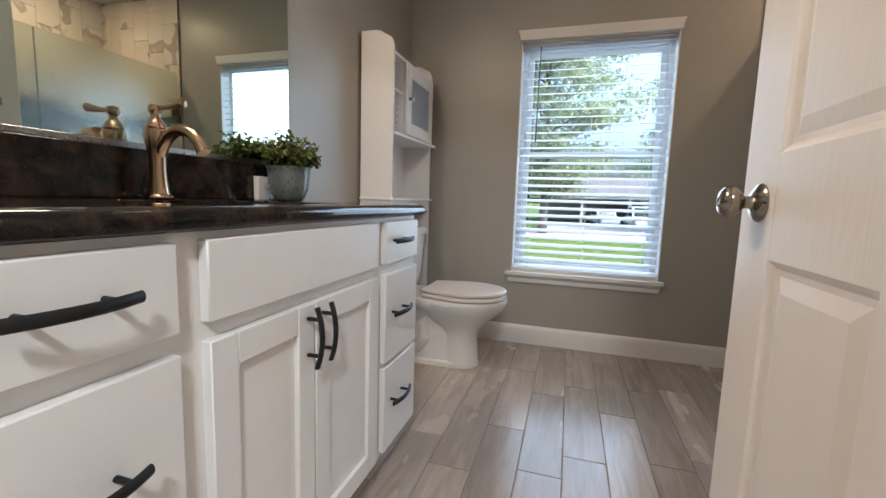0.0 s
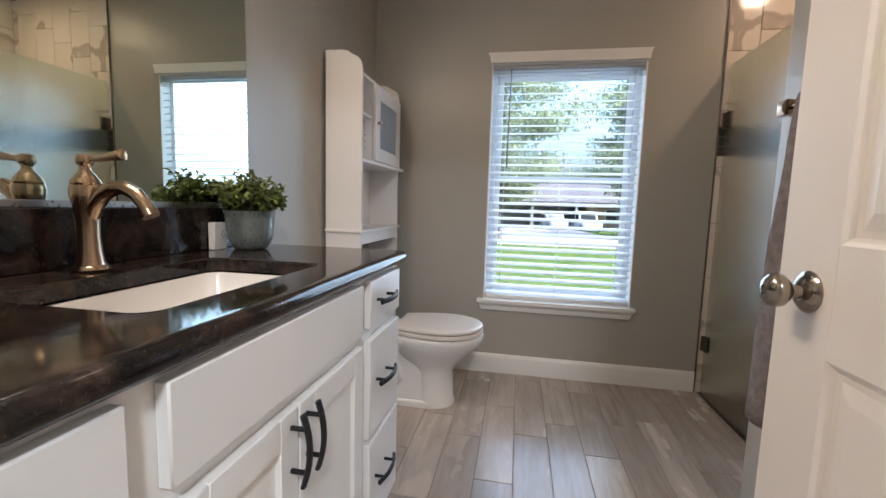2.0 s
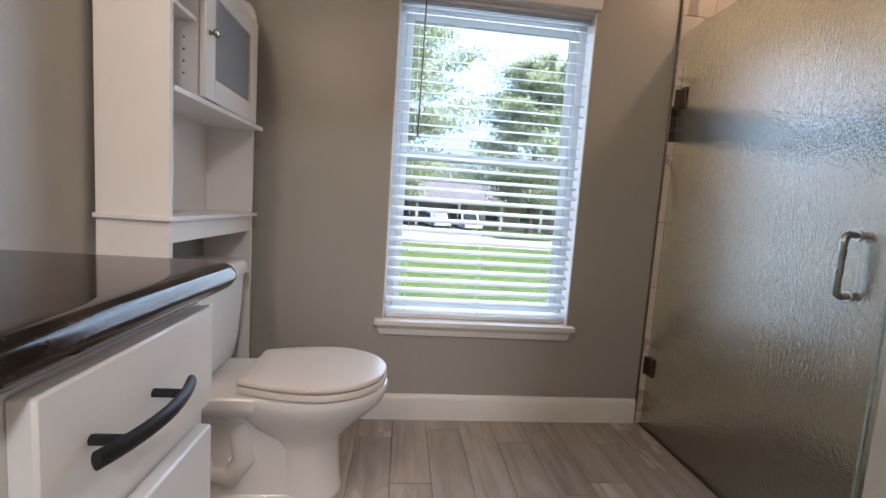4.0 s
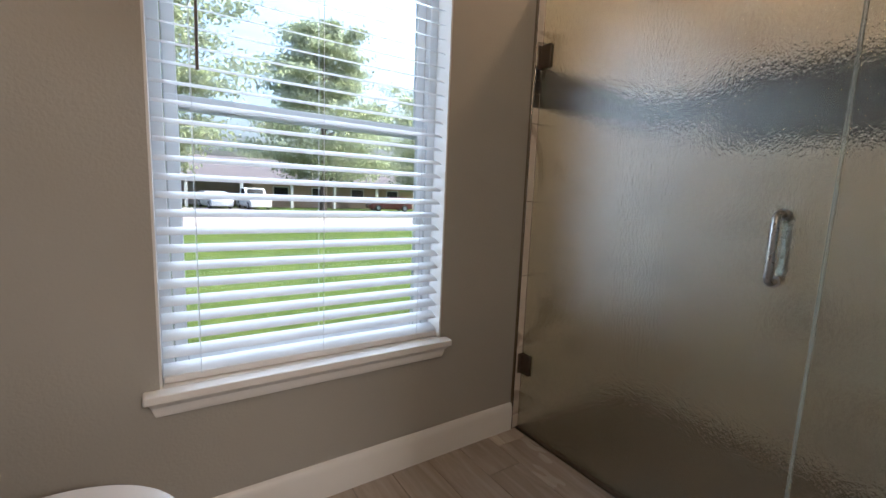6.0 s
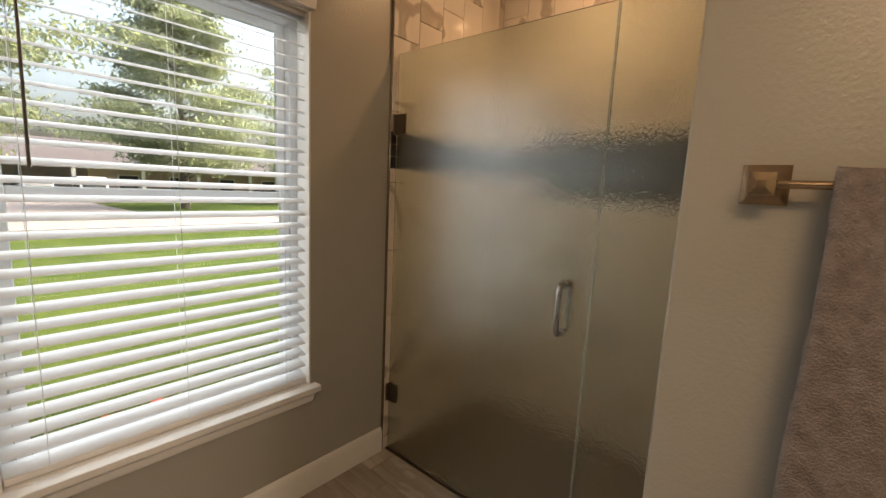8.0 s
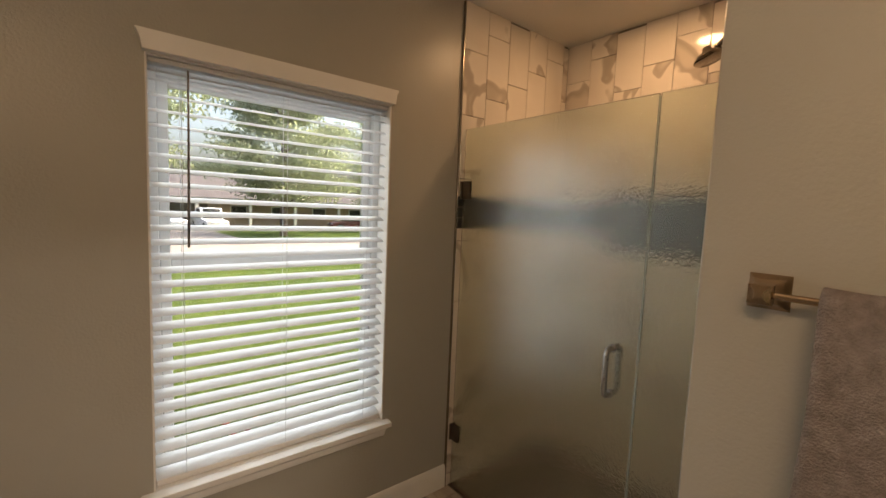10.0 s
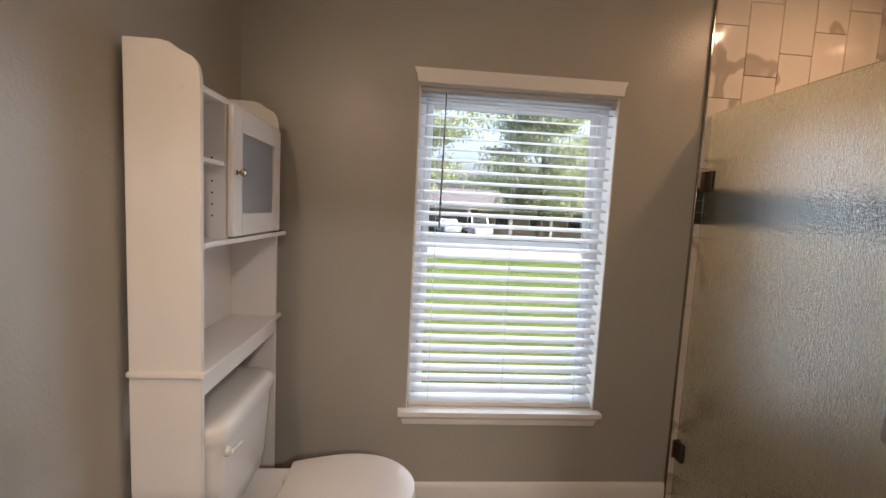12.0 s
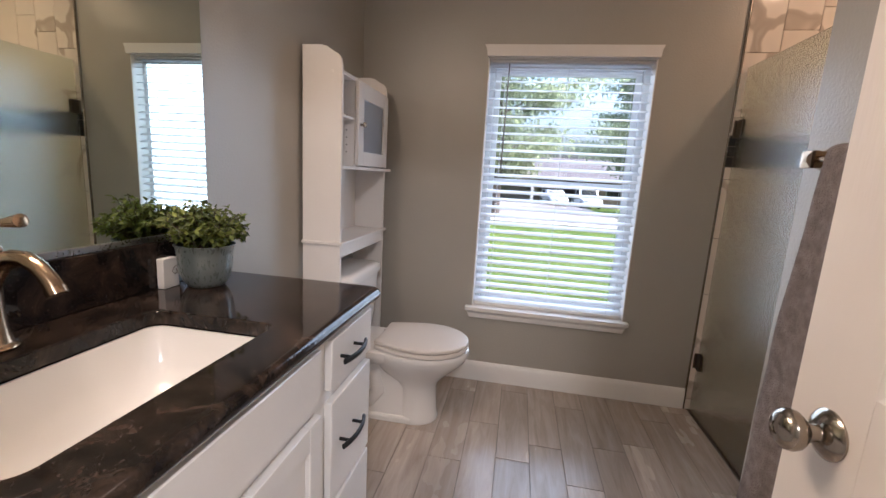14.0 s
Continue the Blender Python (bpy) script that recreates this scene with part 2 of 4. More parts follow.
def leaf_mat(name, dark, light, through_light=0.25):
    m, n, l, b = nodes_of(name)
    geo = n.new("ShaderNodeNewGeometry")
    l.new(ramp(n, l, geo.outputs["Random Per Island"], [(0.0, dark), (1.0, light)]), b.inputs["Base Color"])
    b.inputs["Roughness"].default_value = 0.5
    t = n.new("ShaderNodeBsdfTranslucent")
    t.inputs["Color"].default_value = (*[c * 1.3 for c in light], 1)
    mix = n.new("ShaderNodeMixShader")
    mix.inputs[0].default_value = through_light
    l.new(b.outputs[0], mix.inputs[1])
    l.new(t.outputs[0], mix.inputs[2])
    l.new(mix.outputs[0], n["Material Output"].inputs["Surface"])
    return m


def slat_mat():
    """White slats that let a little daylight through."""
    m, n, l, b = nodes_of("white_blind_slat")
    v = coords(n, l, (0.1, 1, 1))
    l.new(ramp(n, l, noise_tex(n, l, v, 30, 3), [(0.3, (0.64, 0.65, 0.66)), (0.7, (0.69, 0.7, 0.71))]), b.inputs["Base Color"])
    b.inputs["Roughness"].default_value = 0.4
    t = n.new("ShaderNodeBsdfTranslucent")
    t.inputs["Color"].default_value = (0.8, 0.83, 0.88, 1)
    mix = n.new("ShaderNodeMixShader")
    mix.inputs[0].default_value = 0.15
    l.new(b.outputs[0], mix.inputs[1])
    l.new(t.outputs[0], mix.inputs[2])
    l.new(mix.outputs[0], n["Material Output"].inputs["Surface"])
    return m


def glow(name, colour, strength):
    m, n, l, b = nodes_of(name)
    b.inputs["Base Color"].default_value = (0.8, 0.78, 0.74, 1)
    b.inputs["Emission Color"].default_value = (*colour, 1)
    b.inputs["Emission Strength"].default_value = strength
    return m


SLATE = surface("grey_brown_slate_tile", (0.1, 0.085, 0.07), (0.16, 0.14, 0.12), 9, (0.4, 0.55), bump=0.001, bump_scale=60, shuffle=30.0)
GRANITE, PLANK, MARBLE, ACCENT, RAIN, MIRROR = granite(), plank_tile(), marble_tile(), accent_tile(), rain_glass(), mirror_glass()
PANE, FROSTED = clear_glass("window_glass", (0.97, 0.99, 0.98), 0.0), clear_glass("frosted_glass", (0.5, 0.52, 0.56), 0.5, 0.5)
LEAF = leaf_mat("boxwood_leaf", (0.009, 0.02, 0.005), (0.2, 0.24, 0.045), 0.15)
TREELEAF = leaf_mat("tree_leaf", (0.14, 0.16, 0.085), (0.24, 0.27, 0.15), 0.66)
SLAT, DIFFUSER = slat_mat(), glow("lamp_diffuser", (1.0, 0.8, 0.58), 6.0)

# ---- mesh helpers ----
ORIGIN = {}


def thing(name, at, label="", category="", group="", kind=""):
    ob = new(name)
    ob.empty_display_size = 0.05
    ob.location = at
    ORIGIN[ob] = Vector(at)
    return tagged(ob, label, category, group, kind)


def finish(bm, material, smooth):
    me = bpy.data.meshes.new("mesh")
    bmesh.ops.recalc_face_normals(bm, faces=bm.faces)
    for f in bm.faces:
        f.smooth = smooth
    bm.to_mesh(me)
    bm.free()
    if smooth:
        me.set_sharp_from_angle(angle=radians(40))
    me.materials.append(material)
    return me


def part(name, bm, material, parent=None, label="", smooth=True):
    """Links a bmesh, built in world coordinates, as one mesh under its parent."""
    o = ORIGIN.get(parent, Vector((0, 0, 0)))
    bmesh.ops.translate(bm, verts=bm.verts, vec=-o)
    ob = new(name, finish(bm, material, smooth))
    ob.parent = parent
    ORIGIN[ob] = o
    return tagged(ob, label)


def solid(name, bm, material, label="", category="", kind="", group="", smooth=True):
    """A thing or a piece of the setting that is one mesh, with its origin at its base."""
    lo = [min(v.co[i] for v in bm.verts) for i in range(3)]
    hi = [max(v.co[i] for v in bm.verts) for i in range(3)]
    o = Vector(((lo[0] + hi[0]) / 2, (lo[1] + hi[1]) / 2, lo[2]))
    bmesh.ops.translate(bm, verts=bm.verts, vec=-o)
    ob = new(name, finish(bm, material, smooth))
    ob.location = o
    ORIGIN[ob] = o
    return tagged(ob, label, category, group, kind)


def box(x0, x1, y0, y1, z0, z1, bevel=0.0, bm=None, seg=1):
    own = bmesh.new()
    m = Matrix.Translation(((x0 + x1) / 2, (y0 + y1) / 2, (z0 + z1) / 2)) @ Matrix.Diagonal((x1 - x0, y1 - y0, z1 - z0, 1))
    bmesh.ops.create_cube(own, size=1, matrix=m)
    if bevel:
        bmesh.ops.bevel(own, geom=own.edges[:], offset=bevel, segments=seg, profile=0.5, affect="EDGES")
    return merge(bm, own)


def merge(bm, own):
    if bm is None:
        return own
    me = bpy.data.meshes.new("tmp")
    own.to_mesh(me)
    own.free()
    bm.from_mesh(me)
    bpy.data.meshes.remove(me)
    return bm


def loft(rings, bm=None, caps=True, closed=True):
    """Skins a list of rings with equal numbers of points."""
    bm = bm or bmesh.new()
    rows = [[bm.verts.new(p) for p in r] for r in rings]
    n = len(rows[0])
    for a, b in zip(rows, rows[1:]):
        for i in range(n if closed else n - 1):
            j = (i + 1) % n
            bm.faces.new((a[i], a[j], b[j], b[i]))
    if caps and closed:
        bm.faces.new(rows[0][::-1])
        bm.faces.new(rows[-1])
    return bm


def lathe(profile, m, seg=24, bm=None):
    """Turns (radius, height) pairs about the z axis of the pose m."""
    return loft([[m @ Vector((r * math.cos(2 * math.pi * i / seg), r * math.sin(2 * math.pi * i / seg), h)) for i in range(seg)] for r, h in profile], bm)


def tube(points, radii, seg=12, bm=None, flat=1.0):
    points = [Vector(p) for p in points]
    rings, up = [], None
    for i, p in enumerate(points):
        d = (points[min(i + 1, len(points) - 1)] - points[max(i - 1, 0)]).normalized()
        if up is None:
            up = Vector((0, 0, 1)) if abs(d.z) < 0.9 else Vector((0, 1, 0))
        side = d.cross(up).normalized()
        up = side.cross(d).normalized()
        r = radii[i] if isinstance(radii, (list, tuple)) else radii
        rings.append([p + side * (r * math.cos(a)) + up * (r * flat * math.sin(a)) for a in (2 * math.pi * k / seg for k in range(seg))])
    return loft(rings, bm)


def prism(outline, axis, a, b, bm=None, bevel=0.0):
    """Pushes an outline, given in the two other axes, from a to b along axis."""
    own = bmesh.new()

    def place(p, q):
        return {"x": (q, p[0], p[1]), "y": (p[0], q, p[1]), "z": (p[0], p[1], q)}[axis]
    loft([[place(p, a) for p in outline], [place(p, b) for p in outline]], own)
    if bevel:
        bmesh.ops.recalc_face_normals(own, faces=own.faces)
        bmesh.ops.bevel(own, geom=own.edges[:], offset=bevel, segments=1, profile=0.5, affect="EDGES")
    return merge(bm, own)


def rounded(x0, x1, y0, y1, r, seg=5):
    pts = []
    for cx, cy, a0 in ((x1 - r, y1 - r, 0), (x0 + r, y1 - r, 90), (x0 + r, y0 + r, 180), (x1 - r, y0 + r, 270)):
        pts += [(cx + r * math.cos(radians(a0 + 90 * k / seg)), cy + r * math.sin(radians(a0 + 90 * k / seg))) for k in range(seg + 1)]
    return pts


# ---- large structure ----
solid("wall_west", box(WEST - 0.12, WEST, 0.08, NORTH + 0.15, 0, CEIL), PAINT, "greige painted wall with light orange-peel texture", "wall", "structure")
bm = box(WEST, WX0, NORTH, NORTH + 0.15, 0, CEIL)
box(WX1, SHOWER_BACK + 0.15, NORTH, NORTH + 0.15, 0, CEIL, bm=bm)
box(WX0, WX1, NORTH, NORTH + 0.15, 0, WZ0 - 0.03, bm=bm)
box(WX0, WX1, NORTH, NORTH + 0.15, WZ1, CEIL, bm=bm)
solid("wall_north", bm, PAINT, "greige painted wall with a window opening", "wall", "structure")
bm = box(TOWEL, GLASS + 0.06, SOUTH, RETURN, 0, CEIL, 0.004)
solid("wall_east", bm, PAINT, "greige textured wall with rounded end beside the shower", "wall", "structure")
solid("wall_shower_near", box(GLASS + 0.062, SHOWER_BACK + 0.15, SOUTH, RETURN, 0, CEIL), PAINT, "plain painted shower end wall", "wall", "structure")
solid("wall_shower_far", box(SHOWER_BACK + 0.012, SHOWER_BACK + 0.15, RETURN, NORTH, 0, CEIL), PAINT, "plain wall behind the shower tiles", "wall", "structure")
bm = box(WEST, -0.47, 0.08, SOUTH, 0, CEIL)
box(0.375, SHOWER_BACK + 0.15, 0.08, SOUTH - 0.001, 0, CEIL, bm=bm)
box(-0.47, 0.375, 0.08, SOUTH, 2.07, CEIL, bm=bm)
solid("wall_south", bm, PAINT, "greige painted wall with the doorway", "wall", "structure")
solid("ceiling", box(WEST - 0.12, SHOWER_BACK + 0.15, 0.08, NORTH + 0.15, CEIL, CEIL + 0.1), CEILING, "flat white painted ceiling", "ceiling", "structure")
bm = box(-0.47, -0.45, 0.08, SOUTH, 0, 2.05)
box(0.355, 0.375, 0.08, SOUTH, 0, 2.05, bm=bm)
box(-0.47, 0.375, 0.08, SOUTH, 2.05, 2.07, bm=bm)
solid("door_frame", bm, TRIMPAINT, "white painted door jamb", "door frame", "structure")
# an unseen hall, added to close off the space behind the doorway
bm = box(-1.6, 1.6, -2.6, -2.5, 0, CEIL)
box(-1.7, -1.6, -2.6, 0.08, 0, CEIL, bm=bm)
box(1.6, 1.7, -2.6, 0.08, 0, CEIL, bm=bm)
solid("wall_hall", bm, PAINT, "plain greige walls of an unseen, added hall", "wall", "structure")
solid("ceiling_hall", box(-1.7, 1.7, -2.6, 0.08, CEIL, CEIL + 0.1), CEILING, "flat white ceiling of an unseen, added hall", "ceiling", "structure")
solid("floor_hall", box(-1.7, 1.7, -2.6, 0.08, -0.06, -0.002), PLANK, "grey wood-look floor of an unseen, added hall", "floor", "structure")

floor = solid("floor", box(WEST, SHOWER_BACK + 0.1, 0.08, NORTH, -0.06, -0.003), GROUT, "greige wood-look plank tiles with thin grey grout", "floor", "structure")

prof = [(0, 0), (0.016, 0), (0.016, 0.092), (0.012, 0.107), (0.006, 0.116), (0, 0.118)]
bm = prism([(NORTH - d, z) for d, z in prof], "x", WEST, 0.897)
prism([(WEST + d, z) for d, z in prof], "y", 1.50, NORTH - 0.017, bm)
solid("baseboard", bm, TRIMPAINT, "white painted baseboard with eased top", "baseboard", "structure")
solid("baseboard_towel_wall", prism([(TOWEL - d, z) for d, z in prof], "y", SOUTH, RETURN, None), TRIMPAINT, "white painted baseboard", "baseboard", "structure")

# ---- window ----
win = thing("window_1", (0.094, NORTH + 0.09, WZ0), "white vinyl double-hung window with two panes", "window", kind="structure")
ya, yb = NORTH + 0.085, NORTH + 0.14
bm = box(WX0, WX0 + 0.035, ya, yb, WZ0, WZ1, 0.003)
box(WX1 - 0.035, WX1, ya, yb, WZ0, WZ1, 0.003, bm)
box(WX0 + 0.034, WX1 - 0.034, ya, yb, WZ0, WZ0 + 0.035, 0.003, bm)
box(WX0 + 0.034, WX1 - 0.034, ya, yb, WZ1 - 0.035, WZ1, 0.003, bm)
part("window_frame", bm, VINYL, win)


def sash(z0, z1, y0, y1, name):
    x0, x1, w = WX0 + 0.036, WX1 - 0.036, 0.032
    b = box(x0, x0 + w, y0, y1, z0, z1, 0.003)
    box(x1 - w, x1, y0, y1, z0, z1, 0.003, b)
    box(x0 + w - 0.001, x1 - w + 0.001, y0, y1, z0, z0 + w, 0.003, b)
    box(x0 + w - 0.001, x1 - w + 0.001, y0, y1, z1 - w, z1, 0.003, b)
    s = part(name, b, VINYL, win)
    p = part("pane", box(x0 + w - 0.003, x1 - w + 0.003, (y0 + y1) / 2 - 0.002, (y0 + y1) / 2 + 0.002, z0 + w - 0.003, z1 - w + 0.003), PANE, s, "clear glass pane")
    p.visible_shadow = False


sash(1.185, WZ1 - 0.036, NORTH + 0.116, NORTH + 0.138, "upper_sash")
sash(WZ0 + 0.036, 1.222, NORTH + 0.092, NORTH + 0.114, "lower_sash")
bm = box(WX0, WX0 + 0.006, NORTH + 0.001, ya, WZ0, WZ1)
box(WX1 - 0.006, WX1, NORTH + 0.001, ya, WZ0, WZ1, bm=bm)
box(WX0 + 0.006, WX1 - 0.006, NORTH + 0.001, ya, WZ1 - 0.006, WZ1, bm=bm)
part("window_jamb", bm, TRIMPAINT, win, "white painted reveal")
# head casing, flared at its ends
bm = prism([(WX0 - 0.006, WZ1), (WX1 + 0.004, WZ1), (WX1 + 0.008, WZ1 + 0.035), (0.541, WZ1 + 0.058), (-0.358, WZ1 + 0.058), (WX0 - 0.012, WZ1 + 0.035)], "y", NORTH - 0.028, NORTH)
part("head_casing", bm, TRIMPAINT, win, "white head casing with flared ends", smooth=False)
bm = prism(rounded(-0.371, 0.547, NORTH - 0.045, NORTH + 0.0, 0.006, 3), "z", WZ0 - 0.01, WZ0 + 0.012, bevel=0.002)
box(WX0 + 0.001, WX1 - 0.001, NORTH, ya, WZ0 - 0.029, WZ0 + 0.012, bm=bm)
part("window_sill", bm, TRIMPAINT, win, "white painted stool")
bm = prism([(NORTH, 0.398), (NORTH - 0.014, 0.398), (NORTH - 0.018, 0.41), (NORTH - 0.018, 0.425), (NORTH - 0.03, 0.437), (NORTH - 0.034, 0.4448), (NORTH, 0.4448)], "x", -0.362, 0.539)
for v in bm.verts:
    v.co.x += (0.4448 - v.co.z) * (0.35 if v.co.x < 0 else -0.35)
part("apron", bm, TRIMPAINT, win, "moulded white apron")

blind = thing("window_blind", (0.094, NORTH + 0.045, WZ0), "white two-inch horizontal blind, slats tilted half open", "blind")
bx0, bx1, by = WX0 + 0.009, WX1 - 0.009, NORTH + 0.043
part("headrail", box(bx0, bx1, by - 0.026, by + 0.026, WZ1 - 0.022, WZ1 - 0.007, 0.002), SLAT, blind)
tilt = radians(20)
sl = bmesh.new()
ring = [(-0.025, 0.0), (-0.0125, 0.0022), (0, 0.003), (0.0125, 0.0022), (0.025, 0.0), (0.0125, 0.0), (0, 0.0007), (-0.0125, 0.0)]
loft([[(x, p * math.cos(tilt) - q * math.sin(tilt), p * math.sin(tilt) + q * math.cos(tilt)) for p, q in ring] for x in (bx0 - 0.094, bx1 - 0.094)], sl)
slat_mesh = finish(sl, SLAT, True)
for k in [*range(29), 28.6]:
    s = new("slat", slat_mesh)
    s.parent = blind
    s.location = (0, by - NORTH - 0.045, 0.045 + k * 0.0462)
part("bottom_rail", box(bx0, bx1, by - 0.025, by + 0.025, WZ0 + 0.0135, WZ0 + 0.034, 0.003), TRIMPAINT, blind)
for cx in (-0.24, 0.094, 0.43):
    b2 = tube([(cx, by - 0.026, WZ0 + 0.03), (cx, by - 0.026, WZ1 - 0.04)], 0.0009, 5)
    tube([(cx, by + 0.026, WZ0 + 0.03), (cx, by + 0.026, WZ1 - 0.04)], 0.0009, 5, b2)
    part("ladder_cord", b2, SLAT, blind)
part("wand", tube([(-0.222, by - 0.036, WZ1 - 0.03), (-0.223, by - 0.04, 1.6), (-0.226, by - 0.038, 1.27)], [0.003, 0.0036, 0.0042], 8), DARKMETAL, blind, "dark tilt wand")

# ---- shower ----
shower = thing("shower_screen", (GLASS, 2.1, 0), "frameless rain-glass shower door with fixed panel", "shower screen")
door = part("glass_door", box(GLASS - 0.004, GLASS + 0.004, 1.808, 2.722, 0.012, 1.82, 0.001), RAIN, shower, "rain-textured glass door")
part("glass_panel", box(GLASS - 0.004, GLASS + 0.004, RETURN + 0.002, 1.802, 0.006, 1.82, 0.001), RAIN, shower, "fixed rain-textured glass panel")
for hz in (0.293, 1.528):
    b2 = box(GLASS - 0.011, GLASS - 0.0045, 2.672, 2.733, hz - 0.043, hz + 0.043, 0.002)
    box(GLASS + 0.0045, GLASS + 0.011, 2.672, 2.733, hz - 0.043, hz + 0.043, 0.002, b2)
    box(GLASS - 0.022, GLASS + 0.022, 2.722, NORTH - 0.011, hz - 0.043, hz + 0.043, 0.002, b2)
    part("hinge", b2, DARKMETAL, shower, "dark bronze glass hinge")
hy = 1.893
pts = [(GLASS - 0.005, hy, 0.975), (GLASS - 0.03, hy, 0.977), (GLASS - 0.042, hy, 0.968), (GLASS - 0.045, hy, 0.955), (GLASS - 0.045, hy, 0.83), (GLASS - 0.042, hy, 0.818), (GLASS - 0.03, hy, 0.81), (GLASS - 0.005, hy, 0.812)]
b2 = tube(pts, 0.0095, 12)
tube([(2 * GLASS - x, y, z) for x, y, z in pts], 0.0095, 12, b2)
for z in (0.975, 0.812):
    lathe([(0.0, 0), (0.015, 0), (0.015, 0.005), (0.0, 0.005)], pose(GLASS - 0.0045, hy, z, 0, -90, 0), 16, b2)
part("handle", b2, SILVER, shower, "satin nickel D-shaped pull")
part("edge_seal", box(GLASS - 0.006, GLASS + 0.006, 1.8015, 1.8085, 0.012, 1.81, 0.001), clear_glass("clear_vinyl_seal", (0.8, 0.92, 0.9), 0.2, 0.8), shower, "clear vinyl seal")
solid("shower_threshold", box(GLASS - 0.012, GLASS + 0.03, RETURN, NORTH - 0.011, -0.002, 0.005, 0.002), DARKMETAL, "thin metal sill under the shower glass", "threshold", "structure")
solid("tile_trim", box(0.899, 0.905, NORTH - 0.013, NORTH, 0, CEIL, 0.001), NICKEL, "dark metal tile edge strip", "trim", "structure")

sh = thing("rain_shower", (1.3, RETURN, 2.0), "bronze rain shower with round head on a bent arm", "shower")
part("arm", tube([(1.40, RETURN + 0.012, 2.12), (1.40, RETURN + 0.12, 2.16), (1.40, RETURN + 0.24, 2.145), (1.40, RETURN + 0.32, 2.09)], 0.011, 10), NICKEL, sh)
part("head", lathe([(0.0, 0.045), (0.015, 0.045), (0.02, 0.025), (0.05, 0.012), (0.058, 0.0), (0.05, -0.006), (0.0, -0.006)], pose(1.40, RETURN + 0.335, 2.053, -22, 0, 0)), NICKEL, sh)
part("flange", lathe([(0.0, 0.012), (0.012, 0.012), (0.028, 0.003), (0.028, 0.0), (0, 0)], pose(1.40, RETURN + 0.011, 2.12, -90, 0, 0)), NICKEL, sh)

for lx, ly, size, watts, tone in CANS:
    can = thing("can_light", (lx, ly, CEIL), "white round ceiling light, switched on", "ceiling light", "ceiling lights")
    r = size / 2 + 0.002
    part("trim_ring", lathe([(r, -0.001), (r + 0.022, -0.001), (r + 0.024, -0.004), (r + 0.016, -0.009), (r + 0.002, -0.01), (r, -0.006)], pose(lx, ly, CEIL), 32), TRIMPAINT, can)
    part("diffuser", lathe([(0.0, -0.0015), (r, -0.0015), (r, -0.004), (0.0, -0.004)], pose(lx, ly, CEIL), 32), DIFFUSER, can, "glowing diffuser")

# unseen fixture, added to carry the assumed lamp over the mirror
bar_light = thing("assumed_vanity_light", (WEST, 0.87, 2.15), "assumed bronze vanity light bar with a glowing frosted tube, out of view above the mirror", "wall light")
part("back_plate", box(WEST + 0.001, WEST + 0.02, 0.57, 1.17, 2.11, 2.22, 0.004), NICKEL, bar_light)
part("diffuser", tube([(-0.972, 0.585, 2.175), (-0.972, 1.155, 2.175)], 0.03, 16), DIFFUSER, bar_light, "glowing frosted tube")
for y in (0.60, 1.14):
    part("arm", tube([(WEST + 0.018, y, 2.175), (-0.972, y, 2.175)], 0.008, 10), NICKEL, bar_light)

# ---- vanity ----
FACE, FRONT, TOPZ = -0.52, -0.50, 0.882
van = thing("vanity_cabinet", (-0.77, 0.85, 0), "white painted vanity with shaker doors and slab drawers", "vanity")
for name, dims in (("body", (-1.048, FACE, SOUTH + 0.002, 1.456, 0.10, 0.62)), ("back_rail", (-1.048, -1.02, SOUTH + 0.002, 1.456, 0.62, 0.846)), ("front_frame", (-0.55, FACE, SOUTH + 0.002, 1.456, 0.62, 0.846)),
                   ("drawer_box", (-1.02, -0.55, SOUTH + 0.002, 0.5, 0.62, 0.846)), ("drawer_box", (-1.02, -0.55, 1.16, 1.456, 0.62, 0.846))):
    part(name, box(*dims), CABWHITE, van, smooth=False)
part("toe_kick", box(-1.048, -0.58, SOUTH + 0.002, 1.456, 0, 0.10), CABWHITE, van, smooth=False)


def bar_pull(parent, p0, p1, name="handle"):
    """An arched black bar pull between two ends on the cabinet's front."""
    p0, p1 = Vector(p0), Vector(p1)
    pts = []
    for i in range(11):
        u = i / 10
        q = p0.lerp(p1, u)
        q.x += 0.022 + 0.012 * (1 - (2 * u - 1) ** 2)
        pts.append(q)
    b = tube(pts, 0.0048, 12, None, 1.6)
    for u in (0.2, 0.8):
        q = p0.lerp(p1, u)
        tube([q, q + Vector((0.03, 0, 0))], 0.0045, 8, b)
    return part(name, b, BLACKMETAL, parent, "matte black arched bar pull")


def slab(name, y0, y1, z0, z1):
    return part(name, box(FACE, FRONT, y0, y1, z0, z1, 0.0025), CABWHITE, van)


for y0, y1, yc in ((0.222, 0.509, 0.373), (1.184, 1.441, 1.273)):
    for z0, z1, zc in ((0.707, 0.833, 0.777), (0.404, 0.677, 0.556), (0.118, 0.39, 0.275)):
        d = slab("drawer", y0, y1, z0, z1)
        bar_pull(d, (FRONT, yc - 0.068, zc), (FRONT, yc + 0.068, zc))
slab("false_front", 0.558, 1.132, 0.708, 0.834)


